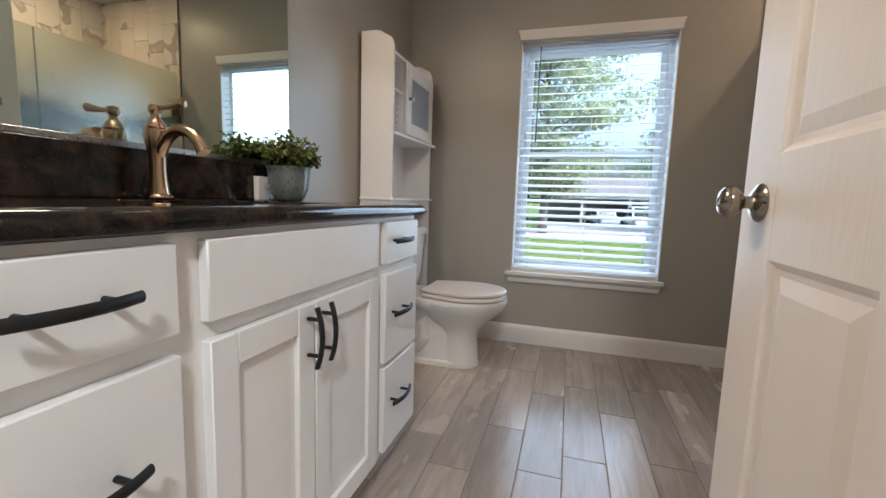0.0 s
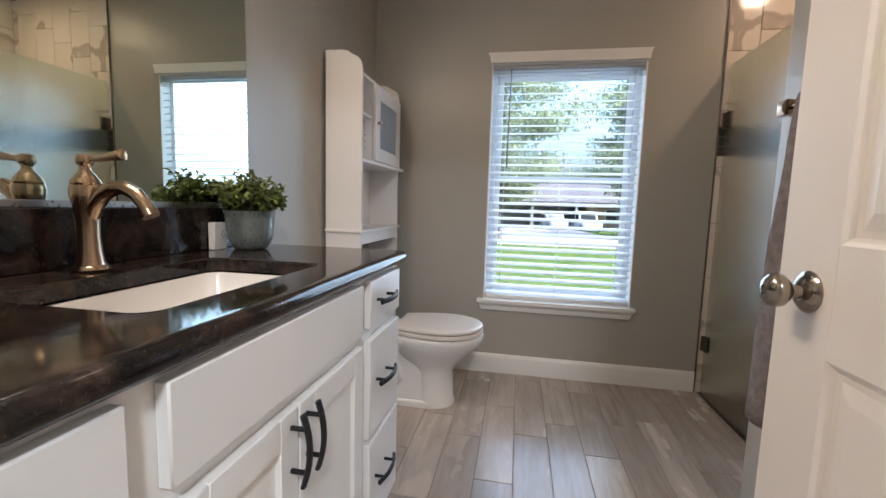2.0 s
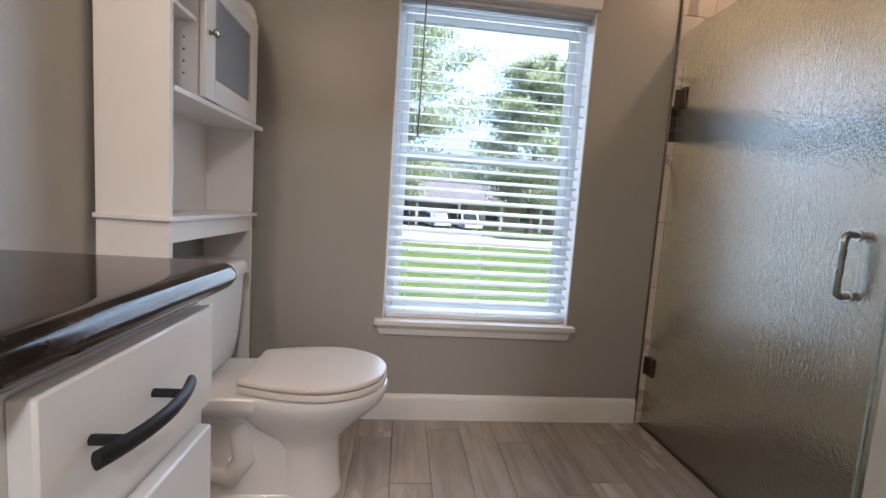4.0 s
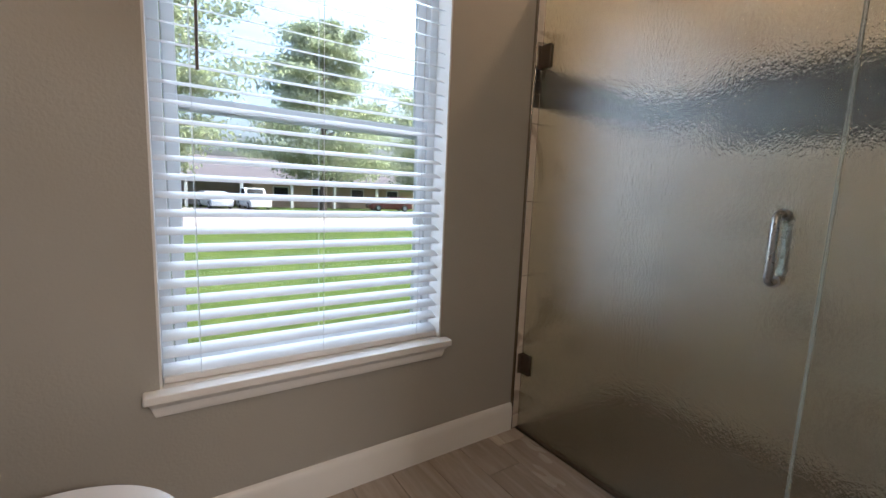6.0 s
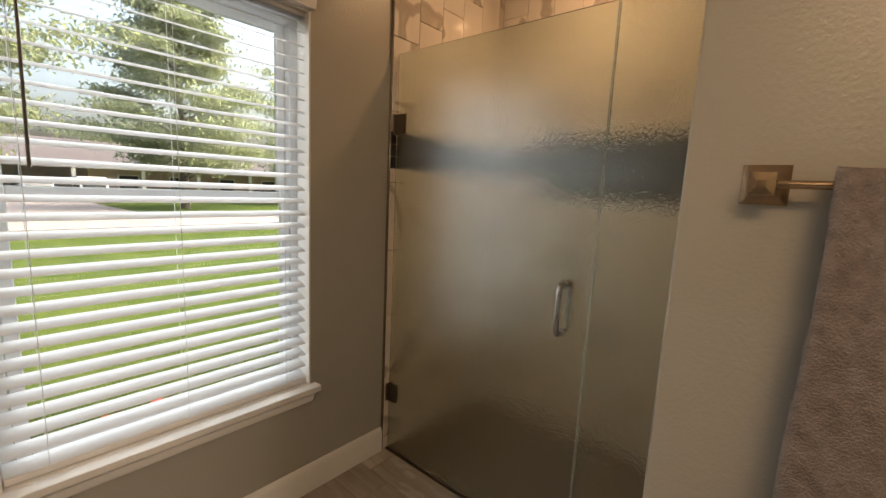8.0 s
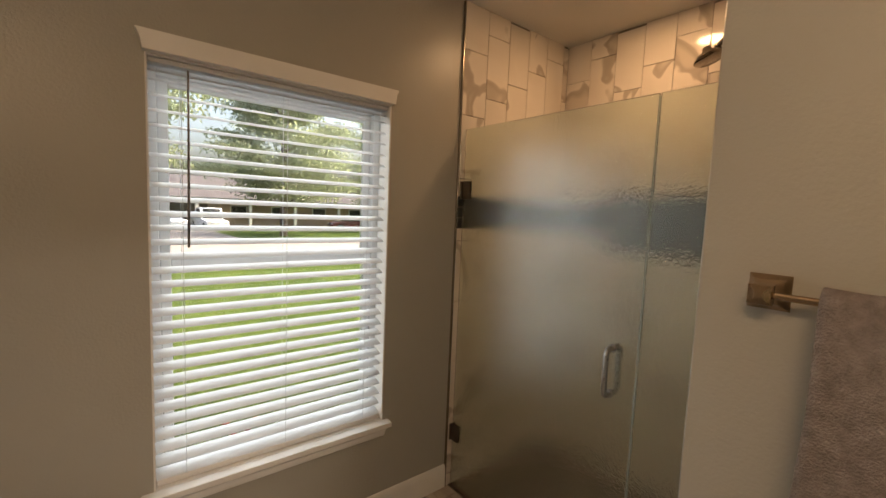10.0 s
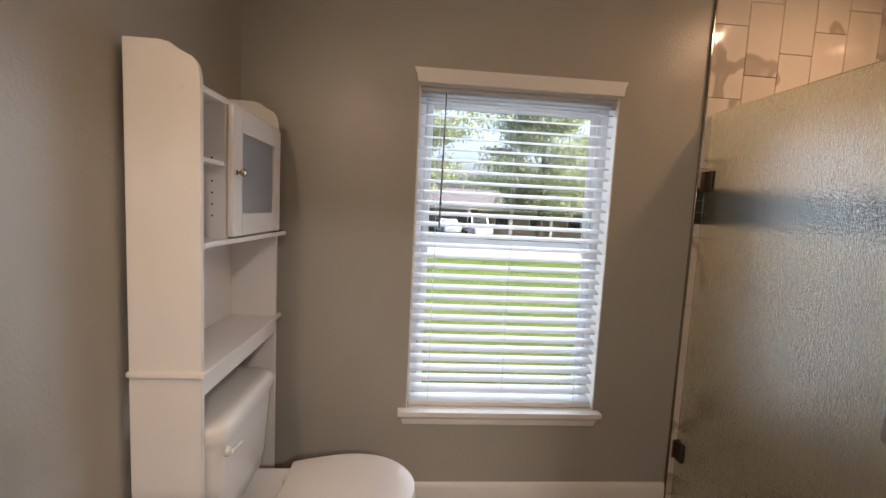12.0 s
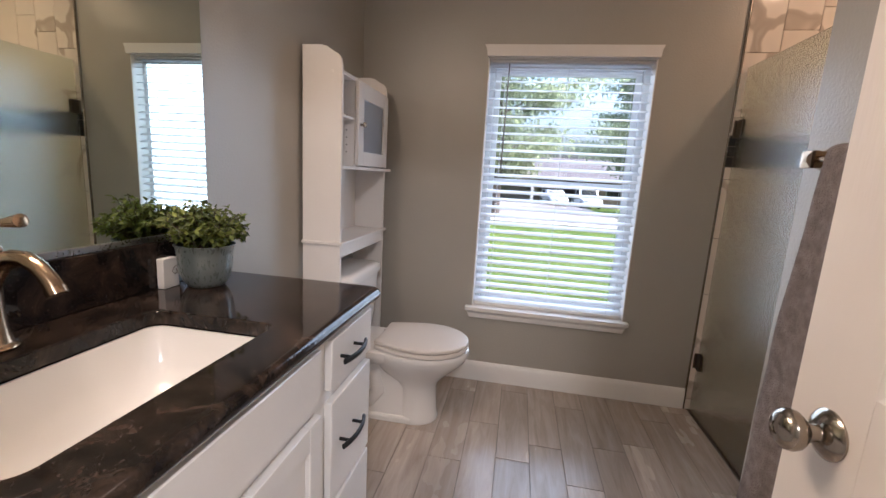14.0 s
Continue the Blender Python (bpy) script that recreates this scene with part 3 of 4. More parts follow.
def shaker(y0, y1, z0, z1, hy):
    w = 0.055
    b = box(FACE, FRONT, y0, y0 + w, z0, z1, 0.002)
    box(FACE, FRONT, y1 - w, y1, z0, z1, 0.002, b)
    box(FACE, FRONT, y0 + w, y1 - w, z0, z0 + w, 0.0015, b)
    box(FACE, FRONT, y0 + w, y1 - w, z1 - w, z1, 0.0015, b)
    d = part("door", b, CABWHITE, van)
    part("panel", box(FACE, FRONT - 0.011, y0 + w - 0.002, y1 - w + 0.002, z0 + w - 0.002, z1 - w + 0.002), CABWHITE, d, smooth=False)
    bar_pull(d, (FRONT, hy, 0.547), (FRONT, hy, 0.676))


shaker(0.558, 0.825, 0.118, 0.679, 0.801)
shaker(0.830, 1.136, 0.118, 0.679, 0.853)

# worktop with a cut-out for the sink
SX0, SX1, SY0, SY1 = -0.905, -0.603, 0.634, 1.122
ctop = thing("countertop", (-0.77, 0.86, 0.846), "polished dark brown granite countertop with rounded front edge", "countertop")
hole = rounded(SX0, SX1, SY0, SY1, 0.035, 6)
seg = len(hole) // 4
front, end = -0.489, 1.508


def edge_ring(inset, z):
    r = 0.03
    pts = []
    for i, (x, y) in enumerate(hole):
        c = i // seg
        a = (i % seg) / (seg - 1)
        fx, ex = front - inset, end - inset
        if c == 0:      # far front corner, rounded
            t2 = radians(90 * a)
            pts.append((fx - r + r * math.cos(t2), ex - r + r * math.sin(t2), z))
        elif c == 1:
            pts.append((WEST + 0.001, ex - 0.001 * i, z) if a > 0.4 else (WEST + 0.001 + (0.4 - a) * 0.01, ex, z))
        elif c == 2:
            pts.append((WEST + 0.001, SOUTH + 0.002, z) if a < 0.5 else (WEST + 0.001 + 0.01 * (a - 0.5), SOUTH + 0.002, z))
        else:
            pts.append((fx, SOUTH + 0.002 + a * 0.01, z))
    return pts


rings = [[(x, y, 0.85) for x, y in hole], [(x, y, TOPZ - 0.003) for x, y in hole], [(x + (0.003 if x > -0.76 else -0.003), y + (0.003 if y > 0.87 else -0.003), TOPZ) for x, y in hole]]
rings.append([(x + (0.009 if x > -0.76 else -0.009), y + (0.009 if y > 0.87 else -0.009), TOPZ) for x, y in hole])
for inset, z in ((0.026, TOPZ), (0.018, TOPZ), (0.010, TOPZ - 0.001), (0.004, TOPZ - 0.006), (0.0, TOPZ - 0.014), (0.0, TOPZ - 0.022), (0.004, TOPZ - 0.030), (0.010, TOPZ - 0.035), (0.016, TOPZ - 0.0355)):
    rings.append(edge_ring(inset, z))
rings.append([(x, y, 0.8465) for x, y in hole])
bm = loft(rings, caps=False)
part("slab", bm, GRANITE, ctop)
part("backsplash", box(WEST + 0.002, WEST + 0.022, SOUTH + 0.003, 1.47, TOPZ + 0.0005, 1.004, 0.002), GRANITE, ctop, "polished dark granite backsplash")

sink = thing("sink", (-0.76, 0.87, 0.72), "white rectangular undermount porcelain basin", "sink")
bm = bmesh.new()
rr = []
for d, z, r in ((-0.02, 0.8455, 0.05), (0.004, 0.8455, 0.036), (0.006, 0.835, 0.036), (0.018, 0.78, 0.045), (0.035, 0.735, 0.06), (0.07, 0.715, 0.06), (0.12, 0.709, 0.02)):
    rr.append([(x, y, z) for x, y in rounded(SX0 + d, SX1 - d, SY0 + d, SY1 - d, r, 6)])
loft(rr, bm, caps=False)
bm.faces.new([v for v in bm.verts][-len(rr[0]):])
part("basin", bm, PORCELAIN, sink)
part("drain", lathe([(0, 0.004), (0.02, 0.004), (0.03, 0.001), (0.03, 0), (0, 0)], pose(-0.76, 0.87, 0.7095)), BRONZE, sink, "bronze drain ring")

# faucet
fx, fy = -0.972, 0.87
fau = thing("faucet", (fx, fy, TOPZ), "brushed bronze single-lever faucet", "faucet")
part("body", lathe([(0.0, 0.0005), (0.031, 0.0005), (0.033, 0.004), (0.031, 0.009), (0.026, 0.012), (0.024, 0.018), (0.0205, 0.04), (0.0185, 0.07), (0.019, 0.10), (0.0225, 0.125), (0.0265, 0.145), (0.0275, 0.16), (0.025, 0.168), (0.0, 0.168)], pose(fx, fy, TOPZ), 28), BRONZE, fau)
part("cap", lathe([(0.0, 0.168), (0.024, 0.168), (0.0255, 0.172), (0.0225, 0.178), (0.016, 0.188), (0.010, 0.196), (0.0095, 0.204), (0.014, 0.209), (0.0155, 0.217), (0.012, 0.226), (0.0, 0.229)], pose(fx, fy, TOPZ), 24), BRONZE, fau)
part("lever", tube([(fx + 0.008, fy, 1.1), (fx + 0.03, fy, 1.101), (fx + 0.055, fy, 1.104), (fx + 0.078, fy, 1.108), (fx + 0.088, fy, 1.11), (fx + 0.091, fy, 1.11)], [0.006, 0.006, 0.0075, 0.0105, 0.0115, 0.006], 14), BRONZE, fau)
arc = [(fx + 0.004, 0.985), (fx + 0.018, 1.012), (fx + 0.038, 1.034), (fx + 0.063, 1.047), (fx + 0.09, 1.047), (fx + 0.114, 1.035), (fx + 0.132, 1.016), (fx + 0.142, 0.999)]
part("spout", tube([(x, fy, z) for x, z in arc], [0.014, 0.0155, 0.0155, 0.0145, 0.0135, 0.013, 0.0135, 0.0145], 16), BRONZE, fau)
part("spout_ring", tube([(fx + 0.139, fy, 1.004), (fx + 0.1445, fy, 0.994)], 0.0155, 16), BRONZE, fau)
part("lift_rod", tube([(fx - 0.03, fy, TOPZ + 0.001), (fx - 0.03, fy, 1.0)], 0.003, 8), BRONZE, fau)

mir = thing("wall_mirror", (WEST, 0.85, 1.006), "large frameless wall mirror in a silver bottom channel", "mirror")
part("glass", box(WEST + 0.002, WEST + 0.008, SOUTH + 0.02, 1.468, 1.012, 2.02, 0.001), MIRROR, mir, "mirror glass", smooth=False)
part("bottom_channel", box(WEST + 0.001, WEST + 0.014, SOUTH + 0.02, 1.466, 1.0055, 1.0195, 0.001), SILVER, mir, "silver metal channel")

# potted plant
px, py = -0.945, 1.335
plant = thing("potted_plant", (px, py, TOPZ), "small leafy artificial plant in a grey-green tapered pot", "plant")
def fluted(r, z, depth=0.03):
    return [(px + r * (1 - depth + depth * abs(math.cos(i * math.pi * 11 / 88)) ** 0.6) * math.cos(2 * math.pi * i / 88), py + r * (1 - depth + depth * abs(math.cos(i * math.pi * 11 / 88)) ** 0.6) * math.sin(2 * math.pi * i / 88), TOPZ + z) for i in range(88)]


part("pot", loft([fluted(0.041, 0.0005, 0.01), fluted(0.047, 0.004, 0.012), fluted(0.0565, 0.018, 0.014), fluted(0.0635, 0.036, 0.016), fluted(0.0675, 0.06, 0.018), fluted(0.0695, 0.09, 0.02), fluted(0.0715, 0.108, 0.02), fluted(0.0755, 0.1135, 0.015), fluted(0.0755, 0.116, 0.015), fluted(0.0715, 0.116, 0.012), fluted(0.069, 0.107, 0.01), fluted(0.066, 0.095, 0.01)]), POTMETAL, plant)
part("soil", lathe([(0.0, 0.0955), (0.065, 0.0955), (0.066, 0.099), (0.03, 0.104), (0.0, 0.105)], pose(px, py, TOPZ), 20), SOIL, plant)
rnd = random.Random(4)
verts, faces = [], []
stems = bmesh.new()
for k in range(125):
    a = rnd.uniform(0, 2 * math.pi)
    e = math.asin(rnd.uniform(-0.08, 1.0))
    reach = rnd.uniform(0.75, 1.08)
    d = Vector((math.cos(a) * math.cos(e) * 0.112, math.sin(a) * math.cos(e) * 0.112, 0.03 + math.sin(e) * 0.098)) * reach
    tip = Vector((px, py, TOPZ + 0.105)) + d
    tip.x = max(tip.x, WEST + 0.022)
    root = Vector((px + d.x * 0.25, py + d.y * 0.25, TOPZ + 0.098))
    mid = root.lerp(tip, 0.55) + Vector((0, 0, 0.016))
    pts = [root, mid, tip]
    tube(pts, 0.0011, 4, stems)
    for j in range(17):
        u = 0.25 + 0.75 * j / 16
        c = root.lerp(mid, u / 0.55) if u < 0.55 else mid.lerp(tip, (u - 0.55) / 0.45)
        r = Euler((rnd.uniform(-0.9, 0.9), rnd.uniform(-0.9, 0.9), rnd.uniform(0, 6.28))).to_matrix()
        L, W = rnd.uniform(0.015, 0.027), rnd.uniform(0.0095, 0.0145)
        base = len(verts)
        for lx, ly, lz in ((0, 0, 0), (L * 0.45, W / 2, 0.001), (L, 0, -0.002), (L * 0.45, -W / 2, 0.001), (L * 0.5, 0, -0.0012)):
            q = c + r @ Vector((lx, ly, lz))
            q.x = max(q.x, WEST + 0.012)
            verts.append(q - Vector((px, py, TOPZ)))
        faces += [(base, base + 1, base + 4), (base + 1, base + 2, base + 4), (base + 2, base + 3, base + 4), (base + 3, base, base + 4)]
tagged(part("stem", stems, BARK, plant), kind="stuff")
me = bpy.data.meshes.new("foliage")
me.from_pydata(verts, [], faces)
me.materials.append(LEAF)
fol = new("foliage", me)
fol.parent = plant
tagged(fol, "dense small green leaves", kind="stuff")

cardbox = thing("soap_box", (-1.0, 1.262, TOPZ), "small white soap box with grey mark beside the pot", "box")
part("carton", box(-1.0255, -1.004, 1.255, 1.305, TOPZ + 0.0005, TOPZ + 0.08, 0.0015), CARD, cardbox)
part("mark", tube([(-1.0036, 1.298, 0.94), (-1.0036, 1.288, 0.936), (-1.0036, 1.283, 0.926), (-1.0036, 1.29, 0.917), (-1.0036, 1.299, 0.921), (-1.0036, 1.296, 0.93)], 0.0011, 6), GROUT, cardbox, "grey curled print")

# ---- toilet ----
TY = 2.27
toi = thing("toilet", (-0.68, TY, 0), "white two-piece elongated toilet with closed lid", "toilet")


def egg(cx, a, b, z, back=1.0, n=36, power=2.3):
    """A ring about cx: long half a, wide half b; the back half is squared off."""
    pts = []
    for i in range(n):
        t = 2 * math.pi * i / n
        c, s = math.cos(t), math.sin(t)
        p = 2.0 if c > 0 else power
        x = math.copysign(abs(c) ** (2 / p), c) * a * (back if c < 0 else 1)
        y = math.copysign(abs(s) ** (2 / p), s) * b
        pts.append((cx + x, TY + y, z))
    return pts


part("bowl", loft([egg(-0.54, 0.112, 0.1, 0.0, 0.95), egg(-0.54, 0.114, 0.102, 0.012, 0.95), egg(-0.54, 0.106, 0.097, 0.03, 0.95), egg(-0.54, 0.1, 0.094, 0.12, 0.95), egg(-0.54, 0.1, 0.095, 0.18, 0.95), egg(-0.54, 0.115, 0.105, 0.212, 1.0),
                   egg(-0.545, 0.16, 0.127, 0.25, 1.1), egg(-0.545, 0.212, 0.156, 0.295, 1.0), egg(-0.545, 0.241, 0.176, 0.325, 0.9), egg(-0.545, 0.256, 0.189, 0.355, 0.85), egg(-0.545, 0.2585, 0.191, 0.372, 0.85), egg(-0.545, 0.255, 0.188, 0.381, 0.85), egg(-0.545, 0.245, 0.18, 0.3835, 0.85)]), PORCELAIN, toi)
bm = loft([[(x, TY + y * w, z) for x, y in rounded(-1.0, -0.52, -0.1, 0.1, 0.03, 4)] for z, w in ((0, 1.0), (0.02, 1.0), (0.028, 0.97), (0.034, 0.9), (0.12, 0.84), (0.2, 0.84), (0.27, 0.95), (0.34, 1.35))])
loft([[(x, TY + y * w, z) for x, y in rounded(-1.02, -0.62, -0.165, 0.165, 0.04, 4)] for z, w in ((0.30, 0.7), (0.335, 0.95), (0.36, 1.0), (0.378, 1.0), (0.383, 0.97))], bm)
part("pedestal", bm, PORCELAIN, toi)
bm = bmesh.new()
for sy in (-1, 1):
    yy = TY + sy * 0.055
    tube([(-0.70, yy, 0.31), (-0.735, yy + sy * 0.012, 0.23), (-0.72, yy + sy * 0.02, 0.15), (-0.76, yy + sy * 0.02, 0.09), (-0.83, yy + sy * 0.015, 0.10), (-0.86, yy, 0.18), (-0.9, yy - sy * 0.01, 0.28)], [0.03, 0.036, 0.038, 0.036, 0.036, 0.036, 0.03], 14, bm)
part("trapway", bm, PORCELAIN, toi)
bm = loft([[(x, TY + y, z) for x, y in rounded(-1.03 + i, -0.835 - i * 0.8 + f, -0.215 + i, 0.215 - i, 0.045, 6)] for z, i, f in ((0.386, 0.03, 0.0), (0.40, 0.018, 0.0), (0.46, 0.01, 0.002), (0.60, 0.002, 0.006), (0.693, 0.0, 0.008))])
part("tank", bm, PORCELAIN, toi)
bm = loft([[(x, TY + y, z) for x, y in rounded(-1.036 + i, -0.815 - i, -0.226 + i, 0.226 - i, 0.05, 6)] for z, i in ((0.694, 0.008), (0.697, 0.0), (0.722, 0.0), (0.735, 0.006), (0.742, 0.018), (0.744, 0.04))])
part("tank_lid", bm, PORCELAIN, toi, "rounded tank lid")
bm = lathe([(0.0, 0.012), (0.011, 0.012), (0.014, 0.004), (0.014, 0), (0, 0)], pose(-0.8265, TY - 0.178, 0.655, 0, 90, 0), 16)
tube([(-0.812, TY - 0.178, 0.655), (-0.81, TY - 0.153, 0.651), (-0.81, TY - 0.118, 0.645)], [0.007, 0.006, 0.007], 10, bm)
part("flush_lever", bm, PORCELAIN, toi)


def seat_ring(inset, z):
    """The elongated seat's outline: round in front, straight tapering sides, square back."""
    half = [(-0.505 + 0.212 * math.cos(radians(a)), 0.187 * math.sin(radians(a))) for a in range(0, 91, 6)]
    half += [(-0.54, 0.1855), (-0.58, 0.1795), (-0.62, 0.1705), (-0.66, 0.159), (-0.70, 0.1455), (-0.726, 0.136), (-0.73, 0.132), (-0.731, 0.126), (-0.728, 0.05)]
    pts = half + [(x, -y) for x, y in half[:0:-1]]
    return [(-0.51 + (x + 0.51) * (1 - inset / 0.213), TY + y * (1 - inset / 0.187), z) for x, y in pts]


part("seat", loft([seat_ring(0.09, 0.3888), seat_ring(0.001, 0.389), seat_ring(0.0, 0.390), seat_ring(0.0, 0.4075), seat_ring(0.0008, 0.4085), seat_ring(0.09, 0.4088)]), SEATPLASTIC, toi)
part("lid", loft([seat_ring(0.09, 0.4136), seat_ring(0.0022, 0.4138), seat_ring(0.0012, 0.415), seat_ring(0.0012, 0.4225), seat_ring(0.002, 0.4255), seat_ring(0.0045, 0.428), seat_ring(0.010, 0.4295), seat_ring(0.06, 0.4315), seat_ring(0.12, 0.4325)]), SEATPLASTIC, toi, "closed white lid")
for sy in (-0.075, 0.075):
    part("seat_hinge", box(-0.745, -0.705, TY + sy - 0.018, TY + sy + 0.018, 0.3835, 0.415, 0.006), SEATPLASTIC, toi)

# ---- over-toilet cabinet ----
otc = thing("over_toilet_cabinet", (-0.95, 2.325, 0), "white over-toilet storage cabinet with frosted glass door", "cabinet")
CB, CF, CY0, CY1 = -1.036, -0.86, 2.027, 2.618
top_curve = [(CB, 1.715), (-0.955, 1.715), (-0.93, 1.71), (-0.912, 1.698), (-0.898, 1.69), (-0.88, 1.682), (-0.867, 1.665), (-0.861, 1.64), (CF, 1.62)]
for y0 in (CY0, CY1 - 0.016):
    bm = bmesh.new()
    bm = prism([(CB, 0.0), (CF, 0.0)] + top_curve[::-1][0:] , "y", y0, y0 + 0.016, bm, 0.0012)
    part("side_panel", bm, LAMINATE, otc)
yi0, yi1 = CY0 + 0.016, CY1 - 0.016
part("back_panel", box(CB + 0.002, CB + 0.008, yi0, yi1, 0.84, 1.66), LAMINATE, otc, smooth=False)
part("top_shelf", box(CB + 0.008, CF - 0.002, yi0, yi1, 1.606, 1.622, 0.001), LAMINATE, otc)
part("back_rail", prism([(yi0, 1.622), (yi1, 1.622), (yi1, 1.69), (2.5, 1.695), (2.42, 1.68), (2.325, 1.668), (2.23, 1.68), (2.15, 1.695), (yi0, 1.69)], "x", CB + 0.009, CB + 0.022), LAMINATE, otc)
part("middle_shelf", prism([(CB + 0.008, yi0), (CF + 0.003, yi0), (CF + 0.03, yi1 + 0.02), (CB + 0.008, yi1 + 0.02)], "z", 1.222, 1.236), LAMINATE, otc, "loose shelf board standing proud at one corner", smooth=False)
part("shelf_strip", prism([(CF + 0.0145, 2.5), (CF + 0.019, 2.5), (CF + 0.0265, 2.612), (CF + 0.0145, 2.612)], "z", 1.2362, 1.2385), BLACKMETAL, otc, "black strip", smooth=False)
part("divider", box(CB + 0.008, CF - 0.004, 2.172, 2.186, 1.236, 1.606), LAMINATE, otc, smooth=False)
part("cubby_shelf", box(CB + 0.008, CF - 0.006, yi0, 2.172, 1.438, 1.45, 0.001), LAMINATE, otc)
bm = prism(rounded(CB - 0.002, CF + 0.012, CY0 - 0.011, CY1 + 0.022, 0.004, 3), "z", 0.892, 0.905, bevel=0.0015)
part("lower_shelf", bm, LAMINATE, otc, "moulded shelf edge")
part("front_apron", box(CF - 0.018, CF - 0.002, yi0, yi1, 0.835, 0.892, 0.001), LAMINATE, otc)
part("back_stretcher", box(CB + 0.002, CB + 0.016, yi0, yi1, 0.16, 0.24, 0.001), LAMINATE, otc)
dz0, dz1, dy0, dy1, dw = 1.241, 1.608, 2.178, 2.594, 0.066
bm = box(CF - 0.002, CF + 0.014, dy0, dy0 + dw, dz0, dz1, 0.002)
box(CF - 0.002, CF + 0.014, dy1 - dw, dy1, dz0, dz1, 0.002, bm)
box(CF - 0.002, CF + 0.014, dy0 + dw - 0.001, dy1 - dw + 0.001, dz0, dz0 + dw, 0.002, bm)
box(CF - 0.002, CF + 0.014, dy0 + dw - 0.001, dy1 - dw + 0.001, dz1 - dw, dz1, 0.002, bm)
cdoor = part("door", bm, LAMINATE, otc)
part("glass", box(CF + 0.003, CF + 0.006, dy0 + dw - 0.004, dy1 - dw + 0.004, dz0 + dw - 0.004, dz1 - dw + 0.004), FROSTED, cdoor, "frosted glass pane")
part("knob", lathe([(0, 0.026), (0.009, 0.024), (0.0125, 0.018), (0.010, 0.012), (0.005, 0.009), (0.005, 0.002), (0.008, 0.0), (0, 0)], pose(CF + 0.014, dy0 + 0.028, 1.425, 0, 90, 0), 18), NICKEL, cdoor, "satin nickel knob")
# solid dark discs stand in for the shade inside the shelf-pin holes
for z in (1.30, 1.332, 1.364, 1.396, 1.46):
    part("shelf_pin_hole", lathe([(0, 0), (0.003, 0), (0.003, 0.0012), (0, 0.0012)], pose(CF - 0.04, 2.1722, z, 90, 0, 0), 8), DARKMETAL, otc)

for sx, z in ((-1.012, 1.655), (-0.905, 1.612), (-1.012, 1.614), (-1.0, 1.229), (-0.91, 1.229)):
    part("screw_cap", lathe([(0, 0.0012), (0.0055, 0.0012), (0.0065, 0.0), (0, 0)], pose(sx, CY0, z, 90, 0, 0), 12), LAMINATE, otc)

# ---- towel bar and towel ----
bar = thing("towel_bar", (TOWEL, 1.1, 1.297), "brushed bronze towel bar with flared square posts", "towel bar")
part("rod", tube([(TOWEL - 0.055, 0.815, 1.297), (TOWEL - 0.055, 1.39, 1.297)], 0.0068, 14), BRONZE, bar)
for yb2 in (1.39, 0.815):
    def square_ring(h, out, tall=1.0):
        return [(TOWEL - out, yb2 + p * h, 1.297 + q * h * tall) for p, q in ((-1, -1), (1, -1), (1, 1), (-1, 1))]
    part("post", loft([square_ring(0.033, 0.0005), square_ring(0.0335, 0.004), square_ring(0.031, 0.008), square_ring(0.0245, 0.017), square_ring(0.0195, 0.028), square_ring(0.0165, 0.041),
                       square_ring(0.0175, 0.052), square_ring(0.019, 0.063), square_ring(0.0175, 0.0685), square_ring(0.006, 0.071)]), BRONZE, bar, smooth=False)

bm = bmesh.new()
rnd = random.Random(9)
tx, tz = TOWEL - 0.058, 1.297
cols, y0, y1 = 34, 0.90, 1.306
hem = 0.535
front_drop = [(tx - 0.0195 - 0.042 * (k / 16) ** 0.8, tz - (tz - hem) * k / 16) for k in range(17)]
section = front_drop[::-1]
section += [(tx - 0.0195 * math.cos(radians(a)), tz + 0.0195 * math.sin(radians(a))) for a in (30, 60, 90, 120, 150)]
section += [(tx + 0.0195, tz - (tz - 0.56) * k / 12) for k in range(0, 13)]
rows = []
for i in range(cols + 1):
    y = y0 + (y1 - y0) * i / cols
    r = []
    for k, (x, z) in enumerate(section):
        drop = max(0, (tz - z)) / 0.8
        wave = 0.010 * drop * math.sin(y * 26 + 0.8) + 0.006 * drop * math.sin(y * 61 + z * 5)
        wob = 0.004 * noise.noise(Vector((y * 9, z * 9, k * 0.01)))
        r.append(Vector((x + (wave + wob if x < tx else wave * 0.2), y + 0.012 * drop * math.sin(z * 9) * (1 if i in (0, cols) else 0.6), z + 0.004 * noise.noise(Vector((y * 14, 0, 3))))))
    rows.append(r)
loft(rows, bm, closed=False, caps=False)
towel = solid("hand_towel", bm, TOWELGREY, "mauve-grey terry towel folded over the bar", "towel")
mod = towel.modifiers.new("thickness", "SOLIDIFY")
mod.thickness, mod.offset = 0.014, 0.0

# ---- room door, open ----
DX, DY0, DY1 = 0.313, 0.125, 1.0
dr = thing("door_1", (DX + 0.017, DY0, 0), "white six-panel door standing open", "door", kind="structure")
xs0, xs1 = DX, DX + 0.035
stile, mid = 0.131, 0.10
rails = [(0.008, 0.215), (0.822, 0.992), (1.605, 1.70), (1.90, 2.03)]
ym = (DY0 + DY1) / 2
bm = box(xs0, xs1, DY0, DY0 + stile, 0.008, 2.03, 0.0015)
box(xs0, xs1, DY1 - stile, DY1, 0.008, 2.03, 0.0015, bm)
box(xs0, xs1, ym - mid / 2, ym + mid / 2, 0.008, 2.03, bm=bm)
for z0, z1 in rails:
    box(xs0, xs1, DY0 + stile, ym - mid / 2, z0, z1, bm=bm)
    box(xs0, xs1, ym + mid / 2, DY1 - stile, z0, z1, bm=bm)
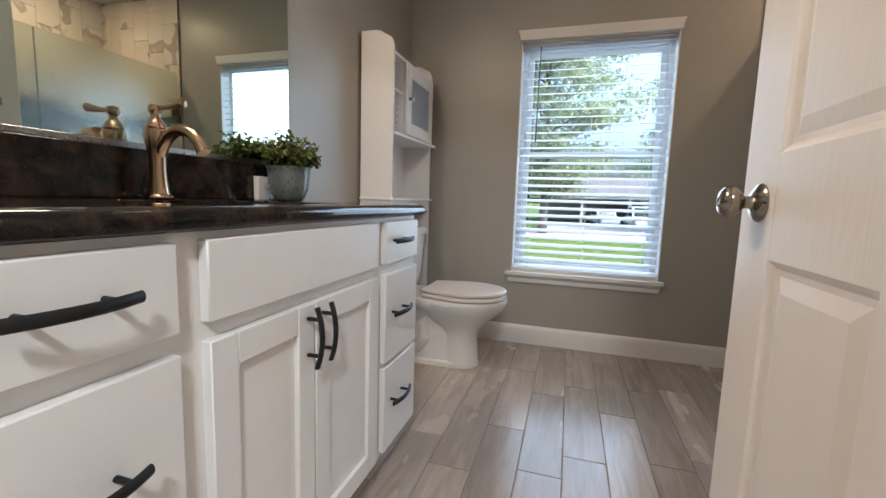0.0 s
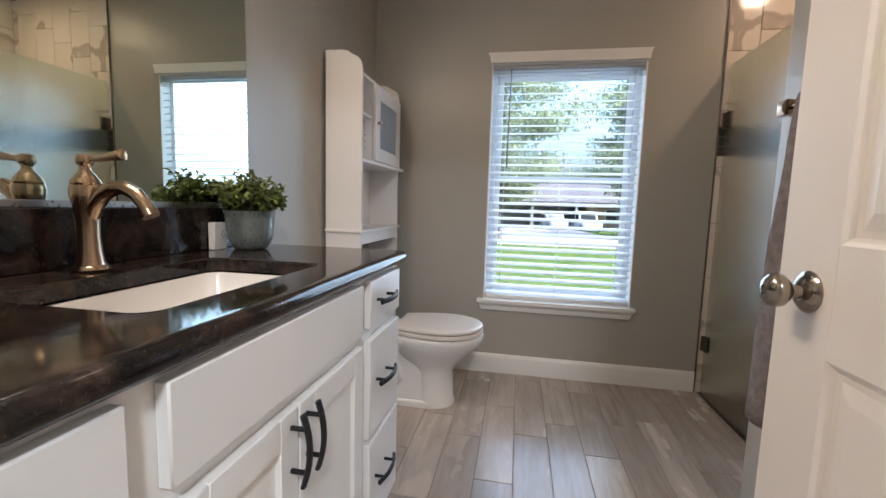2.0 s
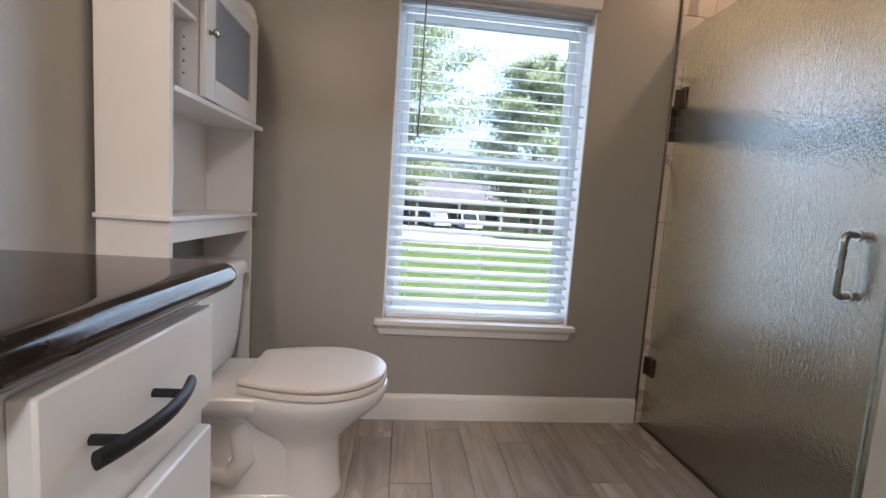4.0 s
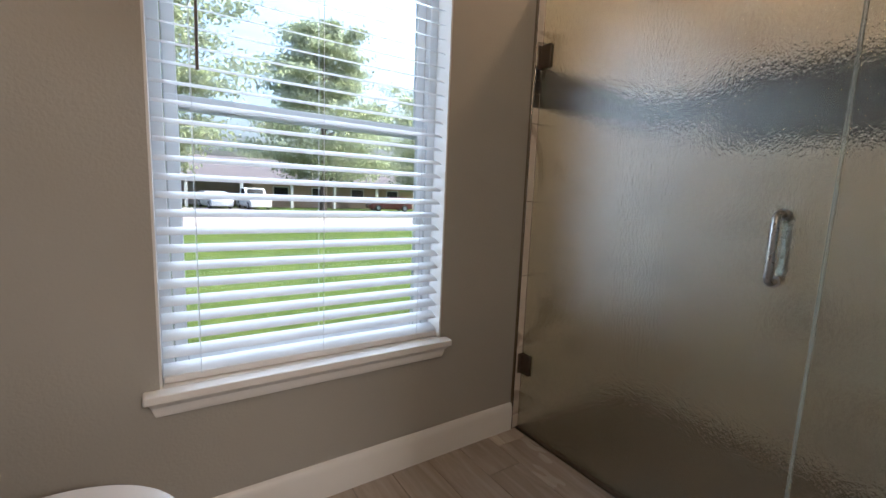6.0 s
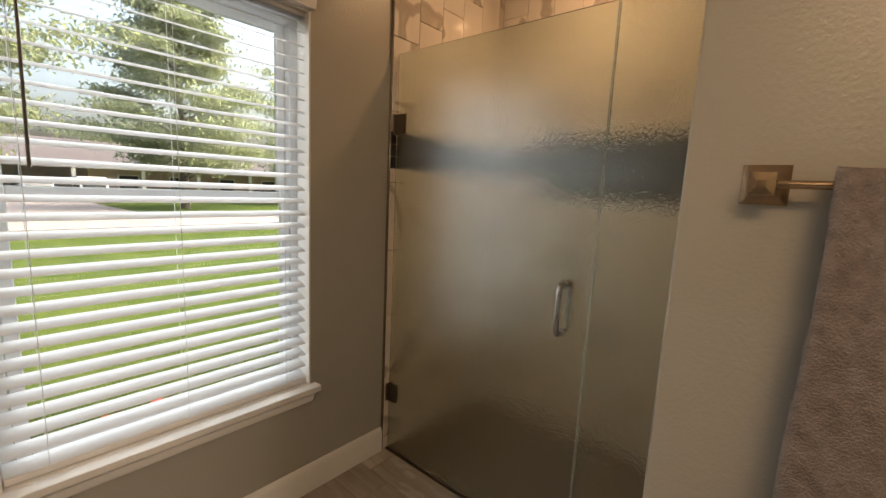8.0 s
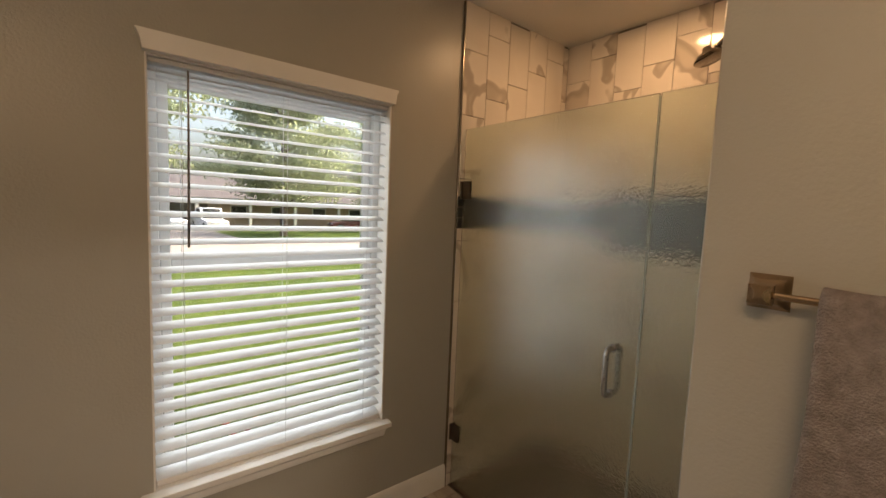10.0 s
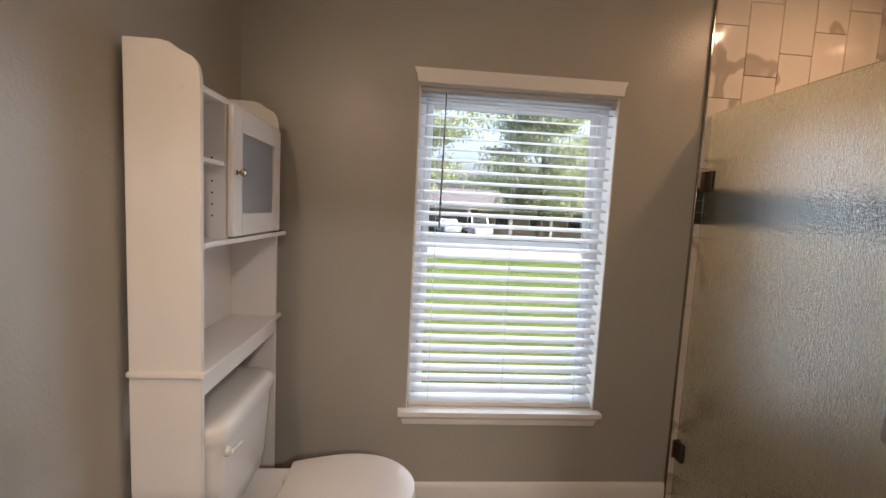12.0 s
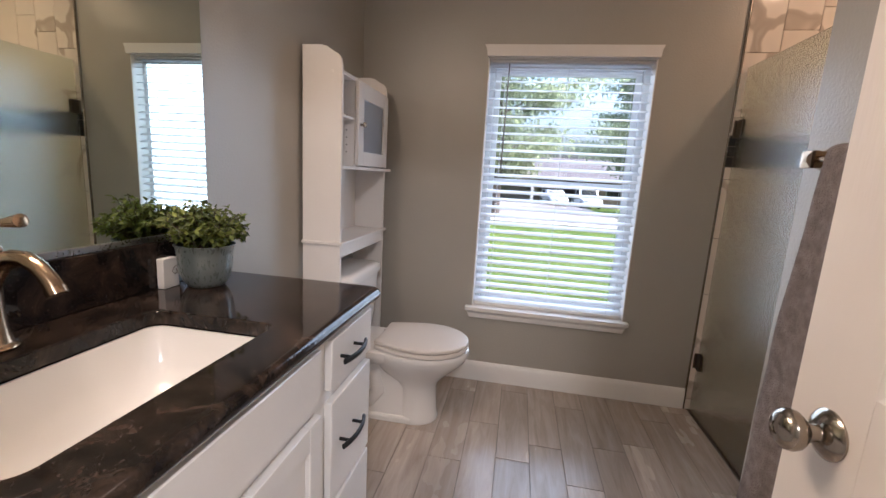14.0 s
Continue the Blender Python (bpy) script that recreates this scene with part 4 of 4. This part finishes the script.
part("stiles_and_rails", bm, DOORPAINT, dr, smooth=False)
for (za, z0), (z1, zb) in zip(rails, rails[1:]):
    for ya2, yb2 in ((DY0 + stile, ym - mid / 2), (ym + mid / 2, DY1 - stile)):
        def rect(i, x):
            return [(x, ya2 + i, z0 + i), (x, yb2 - i, z0 + i), (x, yb2 - i, z1 - i), (x, ya2 + i, z1 - i)]
        bm = loft([rect(0, xs0 + 0.0005), rect(0.006, xs0 + 0.004), rect(0.012, xs0 + 0.009), rect(0.022, xs0 + 0.010), rect(0.046, xs0 + 0.003)], caps=False)
        loft([rect(0, xs1 - 0.0005), rect(0.012, xs1 - 0.009), rect(0.022, xs1 - 0.010), rect(0.046, xs1 - 0.003)], bm, caps=False)
        for x in (xs0 + 0.003, xs1 - 0.003):
            bm.faces.new([bm.verts.new(q) for q in rect(0.046, x)])
        bmesh.ops.remove_doubles(bm, verts=bm.verts, dist=0.0001)
        part("panel", bm, DOORPAINT, dr, smooth=False)
ky, kz = 0.922, 0.914
for sgn, x0 in ((-1, xs0), (1, xs1)):
    part("rosette", lathe([(0, 0.0), (0.033, 0.0), (0.0335, 0.003), (0.030, 0.007), (0.021, 0.012), (0.015, 0.014), (0, 0.014)], pose(x0, ky, kz, 0, 90 * sgn, 0), 28), NICKEL, dr, "satin nickel rosette")
    part("knob", lathe([(0, 0.014), (0.0115, 0.014), (0.0105, 0.02), (0.011, 0.026), (0.018, 0.031), (0.0255, 0.039), (0.0275, 0.047), (0.0255, 0.055), (0.018, 0.061), (0.008, 0.0635), (0.0075, 0.062), (0.0, 0.062)], pose(x0, ky, kz, 0, 90 * sgn, 0), 28), NICKEL, dr, "satin nickel round knob")
for z in (0.25, 1.02, 1.80):
    part("hinge", tube([(xs0 - 0.004, DY0 - 0.004, z - 0.045), (xs0 - 0.004, DY0 - 0.004, z + 0.045)], 0.006, 10), NICKEL, dr)
part("latch_plate", box(xs0 + 0.005, xs1 - 0.005, DY1, DY1 + 0.0015, kz - 0.028, kz + 0.028), NICKEL, dr)
part("latch", box(xs0 + 0.012, xs1 - 0.012, DY1 + 0.0015, DY1 + 0.009, kz - 0.008, kz + 0.008, 0.002), NICKEL, dr)

# ---- outside ----
def ground_z(y):
    return -0.45 - 0.65 * max(0.0, min(1.0, (y - 3.0) / 40.0))


bm = bmesh.new()
rows = []
for y in (2.95, 8, 14, 20, 28, 36, 43, 60, 120, 400, 1500):
    w = 60 + y * 1.6
    rows.append([bm.verts.new((x * w, y, ground_z(y))) for x in (-1, -0.5, -0.2, 0, 0.2, 0.5, 1)])
for a, b in zip(rows, rows[1:]):
    for i in range(6):
        bm.faces.new((a[i], a[i + 1], b[i + 1], b[i]))
solid("ground", bm, GRASS, "bright green mown lawn sloping to the street", "lawn", "structure")


def strip(name, x0, x1, ys, label, h=0.03):
    b = bmesh.new()
    loft([[(x0, y, ground_z(y) - 0.1), (x1, y, ground_z(y) - 0.1), (x1, y, ground_z(y) + h), (x0, y, ground_z(y) + h)] for y in ys], b)
    return solid(name, b, CONCRETE, label, "road", "structure", smooth=False)


strip("road", -90, 120, (20, 24, 28.0), "worn pinkish-grey concrete street")
strip("driveway", -2.0, 6.0, (28.0, 34, 38, 44.2), "pale concrete driveway", 0.034)
strip("driveway_near", 9.5, 13.5, (8.0, 14.0, 20.0), "pale concrete driveway edge", 0.034)

soffit = box(-8, 9, NORTH + 0.15, 4.33, 2.47, 2.53)
box(-8, 9, 4.33, 4.37, 2.41, 2.62, bm=soffit)
solid("eave", soffit, EAVEPAINT, "white painted eave above the window", "eave", "structure", smooth=False)
bm = box(-8, WEST - 0.12, NORTH + 0.02, NORTH + 0.15, -1.2, 2.3)
box(WEST - 0.12, 9, NORTH + 0.15, NORTH + 0.24, -1.2, 0.40, bm=bm)
solid("wall_outside", bm, BRICKWALL, "tan brick outer wall", "wall", "structure", smooth=False)

HY = 47.0
gz = ground_z(HY)
house = thing("house", (10, HY, gz), "low brick house across the street with brown hip roof and carport", "house")
part("wall", box(7.0, 26, HY + 1.0, HY + 9, gz, gz + 2.7), BRICKWALL, house, smooth=False)
part("carport_wall", box(-3.5, 7.0, HY + 6.5, HY + 7.0, gz, gz + 2.7), SHADEWALL, house, "shaded carport back wall", smooth=False)
b2 = loft([[(-4.2, HY - 1.2, gz + 2.6), (27, HY - 1.2, gz + 2.6), (27, HY + 10, gz + 2.6), (-4.2, HY + 10, gz + 2.6)], [(-4.2, HY - 1.2, gz + 2.85), (27, HY - 1.2, gz + 2.85), (27, HY + 10, gz + 2.85), (-4.2, HY + 10, gz + 2.85)]])
part("fascia", b2, WHITEWOOD, house, "white fascia and soffit", smooth=False)
part("roof", loft([[(-4.4, HY - 1.4, gz + 2.86), (27.2, HY - 1.4, gz + 2.86), (27.2, HY + 10.2, gz + 2.86), (-4.4, HY + 10.2, gz + 2.86)], [(1.5, HY + 4.3, gz + 5.1), (21, HY + 4.3, gz + 5.1), (21, HY + 4.5, gz + 5.1), (1.5, HY + 4.5, gz + 5.1)]]), SHINGLE, house, "brown-grey shingle hip roof", smooth=False)
for x in (-3.0, 1.2, 5.8, 10.5, 15.0, 20.0):
    part("post", box(x - 0.14, x + 0.14, HY - 0.9, HY - 0.62, gz, gz + 2.6, 0.01), WHITEWOOD, house)
for x in (9.0, 13.0, 17.5, 22.0):
    w2 = part("window", box(x, x + 1.6, HY + 0.9, HY + 1.0, gz + 0.9, gz + 2.2), WHITEWOOD, house, smooth=False)
    part("pane", box(x + 0.1, x + 1.5, HY + 0.87, HY + 0.9, gz + 1.0, gz + 2.1), DARKGLASS, w2, smooth=False)


def vehicle(x, y, L, H, paint, label, truck=False, turn=0):
    v = thing("truck" if truck else "car", (0, 0, 0), label, "truck" if truck else "car")
    z = 0.25
    hood = [(-L / 2, z), (L / 2, z), (L / 2, z + 0.45), (L * 0.47, z + 0.6), (L * 0.2, z + 0.68), (L * 0.1, H - 0.05), (L * 0.05, H), (-L * 0.12 if truck else -L * 0.28, H), (-L * 0.16 if truck else -L * 0.36, H - 0.06), (-L * 0.18 if truck else -L * 0.44, z + 0.72), (-L / 2, z + 0.68)]
    part("body", prism(hood, "y", -0.88, 0.88, bevel=0.05), paint, v)
    for sy in (-0.885, 0.885):
        b = prism([(L * 0.17, z + 0.74), (L * 0.09, H - 0.1), (-L * 0.1 if truck else -L * 0.27, H - 0.1), (-L * 0.14 if truck else -L * 0.38, z + 0.74)], "y", sy - 0.004, sy + 0.004)
        part("side_window", b, DARKGLASS, v, smooth=False)
    part("windscreen", loft([[(L * 0.19, -0.75, z + 0.74), (L * 0.19, 0.75, z + 0.74), (L * 0.11, 0.68, H - 0.08), (L * 0.11, -0.68, H - 0.08)], [(L * 0.2, -0.75, z + 0.75), (L * 0.2, 0.75, z + 0.75), (L * 0.12, 0.68, H - 0.07), (L * 0.12, -0.68, H - 0.07)]]), DARKGLASS, v, smooth=False)
    for wx in (-L * 0.32, L * 0.32):
        for wy in (-0.82, 0.82):
            w = part("wheel", lathe([(0, -0.1), (0.3, -0.1), (0.33, -0.06), (0.33, 0.06), (0.3, 0.1), (0, 0.1)], pose(wx, wy, 0.33, 90, 0, 0), 18), RUBBER, v)
            part("rim", lathe([(0, -0.105), (0.19, -0.105), (0.2, 0.0), (0.19, 0.105), (0, 0.105)], pose(wx, wy, 0.33, 90, 0, 0), 14), SILVERCAR, w)
    for wy in (-0.6, 0.6):
        part("headlight", box(L * 0.485, L / 2 + 0.01, wy - 0.15, wy + 0.15, z + 0.38, z + 0.52, 0.02), WHITEWOOD, v)
    v.matrix_basis = pose(x, y, ground_z(y) + 0.034, 0, 0, turn)
    return v


vehicle(3.3, 44.0, 4.6, 1.5, SILVERCAR, "silver sedan parked on the driveway", turn=-80)
vehicle(6.4, 43.5, 5.4, 1.9, WHITECAR, "white pickup truck parked by the carport", True, turn=-85)
vehicle(19.5, 42.0, 4.6, 1.5, RED, "red car parked across the street", turn=175)


def tree(x, y, h, spread, seed, label, low=0.25, tris=5200, cone=False):
    r = random.Random(seed)
    z0 = ground_z(y)
    t = thing("tree", (x, y, z0), label, "tree", "street trees")
    bm2 = tube([(x, y, z0 - 0.05), (x + 0.05, y, z0 + h * 0.3), (x - 0.1, y, z0 + h * 0.6), (x, y, z0 + h * 0.95)], [0.03 * h * 0.7, 0.022 * h * 0.7, 0.014 * h * 0.7, 0.03], 9)
    vs, fs = [], []
    per = int(tris * 1.6) // 46
    for k in range(46):
        u = low + (0.97 - low) * (k / 45) ** 0.9
        a = k * 2.4 + r.uniform(-0.4, 0.4)
        shape = math.sin(math.pi * min(1, (1 - u) / (1 - low) * 0.82 + 0.12)) ** 0.7
        if cone:
            shape = 0.06 + 0.94 * ((1 - u) / (1 - low)) ** 0.5
        reach = spread * shape * r.uniform(0.35, 1.1)
        tip = Vector((math.cos(a) * reach, math.sin(a) * reach, h * u + reach * r.uniform(-0.1, 0.3)))
        base = Vector((0, 0, h * max(low * 0.7, u - 0.1)))
        if k % 2 == 0:
            tube([Vector((x, y, z0)) + base, Vector((x, y, z0)) + base.lerp(tip, 0.5) + Vector((0, 0, 0.1)), Vector((x, y, z0)) + tip], [0.006 * h, 0.004 * h, 0.01], 5, bm2)
        size = spread * r.uniform(0.16, 0.3) * (0.4 + 0.6 * shape if cone else 1)
        for j in range(per):
            c = tip.lerp(base, r.random() ** 2 * 0.55) + Vector((r.gauss(0, 1), r.gauss(0, 1), r.gauss(0, 0.3))) * size * 0.62
            e = Euler((r.uniform(-1.2, 1.2), r.uniform(-1.2, 1.2), r.uniform(0, 6.28))).to_matrix()
            s = r.uniform(0.06, 0.14) * (0.6 + h / 25)
            b = len(vs)
            vs += [c + e @ Vector(q) for q in ((-s, 0, 0), (0, -s * 0.55, 0.02), (s, 0, -0.03), (0, s * 0.55, 0.02))]
            fs.append((b, b + 1, b + 2, b + 3))
    part("trunk", bm2, BARK, t)
    me2 = bpy.data.meshes.new("crown")
    me2.from_pydata(vs, [], fs)
    me2.materials.append(TREELEAF)
    c2 = new("crown", me2)
    c2.parent = t
    tagged(c2, "uneven leafy crown with gaps", kind="stuff")
    return t


tree(9.6, 33.0, 14.0, 6.4, 11, "tall broad green tree on the far lawn", 0.2, 26000, True)
tree(-1.4, 24.0, 12.5, 4.6, 12, "tall sparse green pine near the street", 0.2, 15000)
tree(-7.5, 30.0, 14.0, 5.0, 13, "tall leafy tree on the far lawn", 0.2, 15000)
tree(21.0, 38.0, 12.0, 5.0, 14, "broad green tree on the far lawn", 0.18, 12000)
tree(31.0, 34.0, 13.0, 5.5, 15, "broad green tree on the far lawn", 0.18, 12000)
tree(-17.0, 40.0, 13.0, 6.0, 16, "broad green tree beyond the street", 0.15, 10000)
tree(-1.0, 66.0, 9.0, 6.0, 17, "distant tree behind the house", 0.15, 8000)
tree(16.0, 70.0, 10.0, 7.0, 18, "distant tree behind the house", 0.15, 8000)
tree(36.0, 62.0, 11.0, 8.0, 19, "distant tree behind the house", 0.15, 8000)


def shrub(x, y, seed, flower):
    r = random.Random(seed)
    z0 = ground_z(y)
    t = thing("flower_plant", (x, y, z0), "low green bedding plant with red flowers" if flower else "low green bedding plant", "plant", "bedding plants")
    b = bmesh.new()
    blooms = []
    for k in range(40):
        a, e = r.uniform(0, 6.28), r.uniform(0.5, 1.4)
        L = r.uniform(0.14, 0.3)
        d = Vector((math.cos(a) * math.cos(e), math.sin(a) * math.cos(e), math.sin(e))) * L
        s = Vector((-math.sin(a), math.cos(a), 0)) * 0.018
        p = Vector((x, y, z0))
        f = [b.verts.new(q) for q in (p, p + d * 0.6 + s, p + d, p + d * 0.6 - s)]
        b.faces.new(f)
        if flower and k % 7 == 0:
            blooms.append(lathe([(0, 0), (0.02, 0.01), (0.035, 0.03), (0.02, 0.035), (0, 0.03)], pose(*(p + d)), 8))
    part("leaves", b, TREELEAF, t)
    for f in blooms:
        part("flower", f, FLOWER, t, "red flower head")


for k in range(12):
    shrub(-0.6 + k * 0.42, 4.55 + 0.12 * math.sin(k * 2.1), 30 + k, k % 4 == 2)

# ---- tiles and planks, piece by piece ----
def piece_mesh(w, d, h, bev, material):
    """A block w x d x h with its top edges eased, base at z = 0, centred in x and y."""
    b = bmesh.new()
    a, c = w / 2, d / 2
    loft([[(-a, -c, 0), (a, -c, 0), (a, c, 0), (-a, c, 0)], [(-a, -c, h - bev), (a, -c, h - bev), (a, c, h - bev), (-a, c, h - bev)],
          [(-a + bev, -c + bev, h), (a - bev, -c + bev, h), (a - bev, c - bev, h), (-a + bev, c - bev, h)]], b)
    return finish(b, material, False)


cache = {}


def shared(w, d, h, bev, material, key):
    k = (round(w, 4), round(d, 4), key)
    if k not in cache:
        cache[k] = piece_mesh(w, d, h, bev, material)
    return cache[k]


gap = 0.0034
offsets = {-1: 1.53, 0: 1.97, 1: 1.676, 2: 2.032, 3: 2.165, 4: 2.545, 5: 1.612, 6: 2.29, 7: 1.93}
LONG = 0.609
for c in range(-5, 9):
    x0 = -0.41 + 0.1477 * c
    x1 = x0 + 0.1477
    xa, xb = max(x0, WEST) + gap / 2, min(x1, GLASS - 0.013) - gap / 2
    if xb - xa < 0.02 or xa > GLASS:
        continue
    y = (offsets.get(c, 0.37 + 0.23 * (c % 3)) % LONG) - LONG
    while y < NORTH:
        ya3, yb3 = max(y, 0.08) + gap / 2, min(y + LONG, NORTH) - gap / 2
        if yb3 - ya3 > 0.02:
            p = new("plank_tile", shared(xb - xa, yb3 - ya3, 0.003, 0.0008, PLANK, "floor"))
            p.parent = floor
            p.location = Vector(((xa + xb) / 2, (ya3 + yb3) / 2, -0.003)) - ORIGIN[floor]
        y += LONG

# shower floor and wall tiles
sfloor = solid("shower_floor", box(GLASS + 0.031, SHOWER_BACK, RETURN, NORTH - 0.011, -0.003, 0.002), GROUT, "small stone shower floor tiles", "floor", "structure")
for i in range(14):
    for j in range(23):
        xa, ya3 = GLASS + 0.036 + i * 0.0525, RETURN + 0.006 + j * 0.0525
        p = new("floor_tile", shared(0.0495, 0.0495, 0.003, 0.0008, SLATE, "sf"))
        p.parent = sfloor
        p.location = Vector((xa + 0.025, ya3 + 0.025, 0.002)) - ORIGIN[sfloor]


def tile_wall(name, length, to_world, label, tall_from=9.0):
    """Upright 6 x 12 inch tiles, each column shifted by a third, with a dark band across that may grow taller from one column on."""
    backing = part(name, box(0, length, 0, CEIL, -0.002, 0.002), WALLGROUT, None)
    backing.matrix_basis = to_world
    tagged(backing, label, "tiled wall", kind="structure")
    w, h, g = 0.152, 0.305, 0.003
    k = 0
    u = 0.0
    while u < length - 0.01:
        ua, ub = u + g / 2, min(u + w, length) - g / 2
        v = -0.3 + 0.1017 * (k % 3) + 0.055
        while v < CEIL:
            for lo, hi in ((0.0, 1.342 if u < tall_from else 1.238), (1.498 if u < tall_from else 1.55, CEIL)):
                va, vb = max(v, lo) + g / 2, min(v + h, hi) - g / 2
                if vb - va > 0.012 and ub - ua > 0.012:
                    p = new("wall_tile", shared(ub - ua, vb - va, 0.0075, 0.0008, MARBLE, "wt"))
                    p.parent = backing
                    p.location = ((ua + ub) / 2, (va + vb) / 2, 0.002)
            v += h
        u += w
        k += 1
    u = 0.0
    while u < length - 0.01:
        for r in range(3) if u + 0.05 < tall_from else range(-2, 4):
            ua, ub = u + g / 2, min(u + 0.1, length) - g / 2
            if ub - ua > 0.01:
                p = new("accent_tile", shared(ub - ua, 0.049, 0.0075, 0.0008, ACCENT, "ac"))
                p.parent = backing
                p.location = ((ua + ub) / 2, 1.342 + 0.052 * (r + 0.5), 0.002)
        u += 0.1


def basis(o, ux, uy):
    ux, uy = Vector(ux), Vector(uy)
    uz = ux.cross(uy)
    m = Matrix((ux, uy, uz)).transposed().to_4x4()
    m.translation = o
    return m


tile_wall("tiled_wall_north", SHOWER_BACK - 0.906, basis((0.906, NORTH - 0.0025, 0), (1, 0, 0), (0, 0, 1)), "cream marble-look tiles with charcoal accent band")
tile_wall("tiled_wall_far", NORTH - RETURN - 0.02, basis((SHOWER_BACK + 0.0095, NORTH - 0.01, 0), (0, -1, 0), (0, 0, 1)), "cream marble-look tiles with a tall charcoal mosaic field", 0.30)
tile_wall("tiled_wall_near", SHOWER_BACK - GLASS - 0.01, basis((SHOWER_BACK, RETURN + 0.0025, 0), (-1, 0, 0), (0, 0, 1)), "cream marble-look tiles with charcoal accent band")
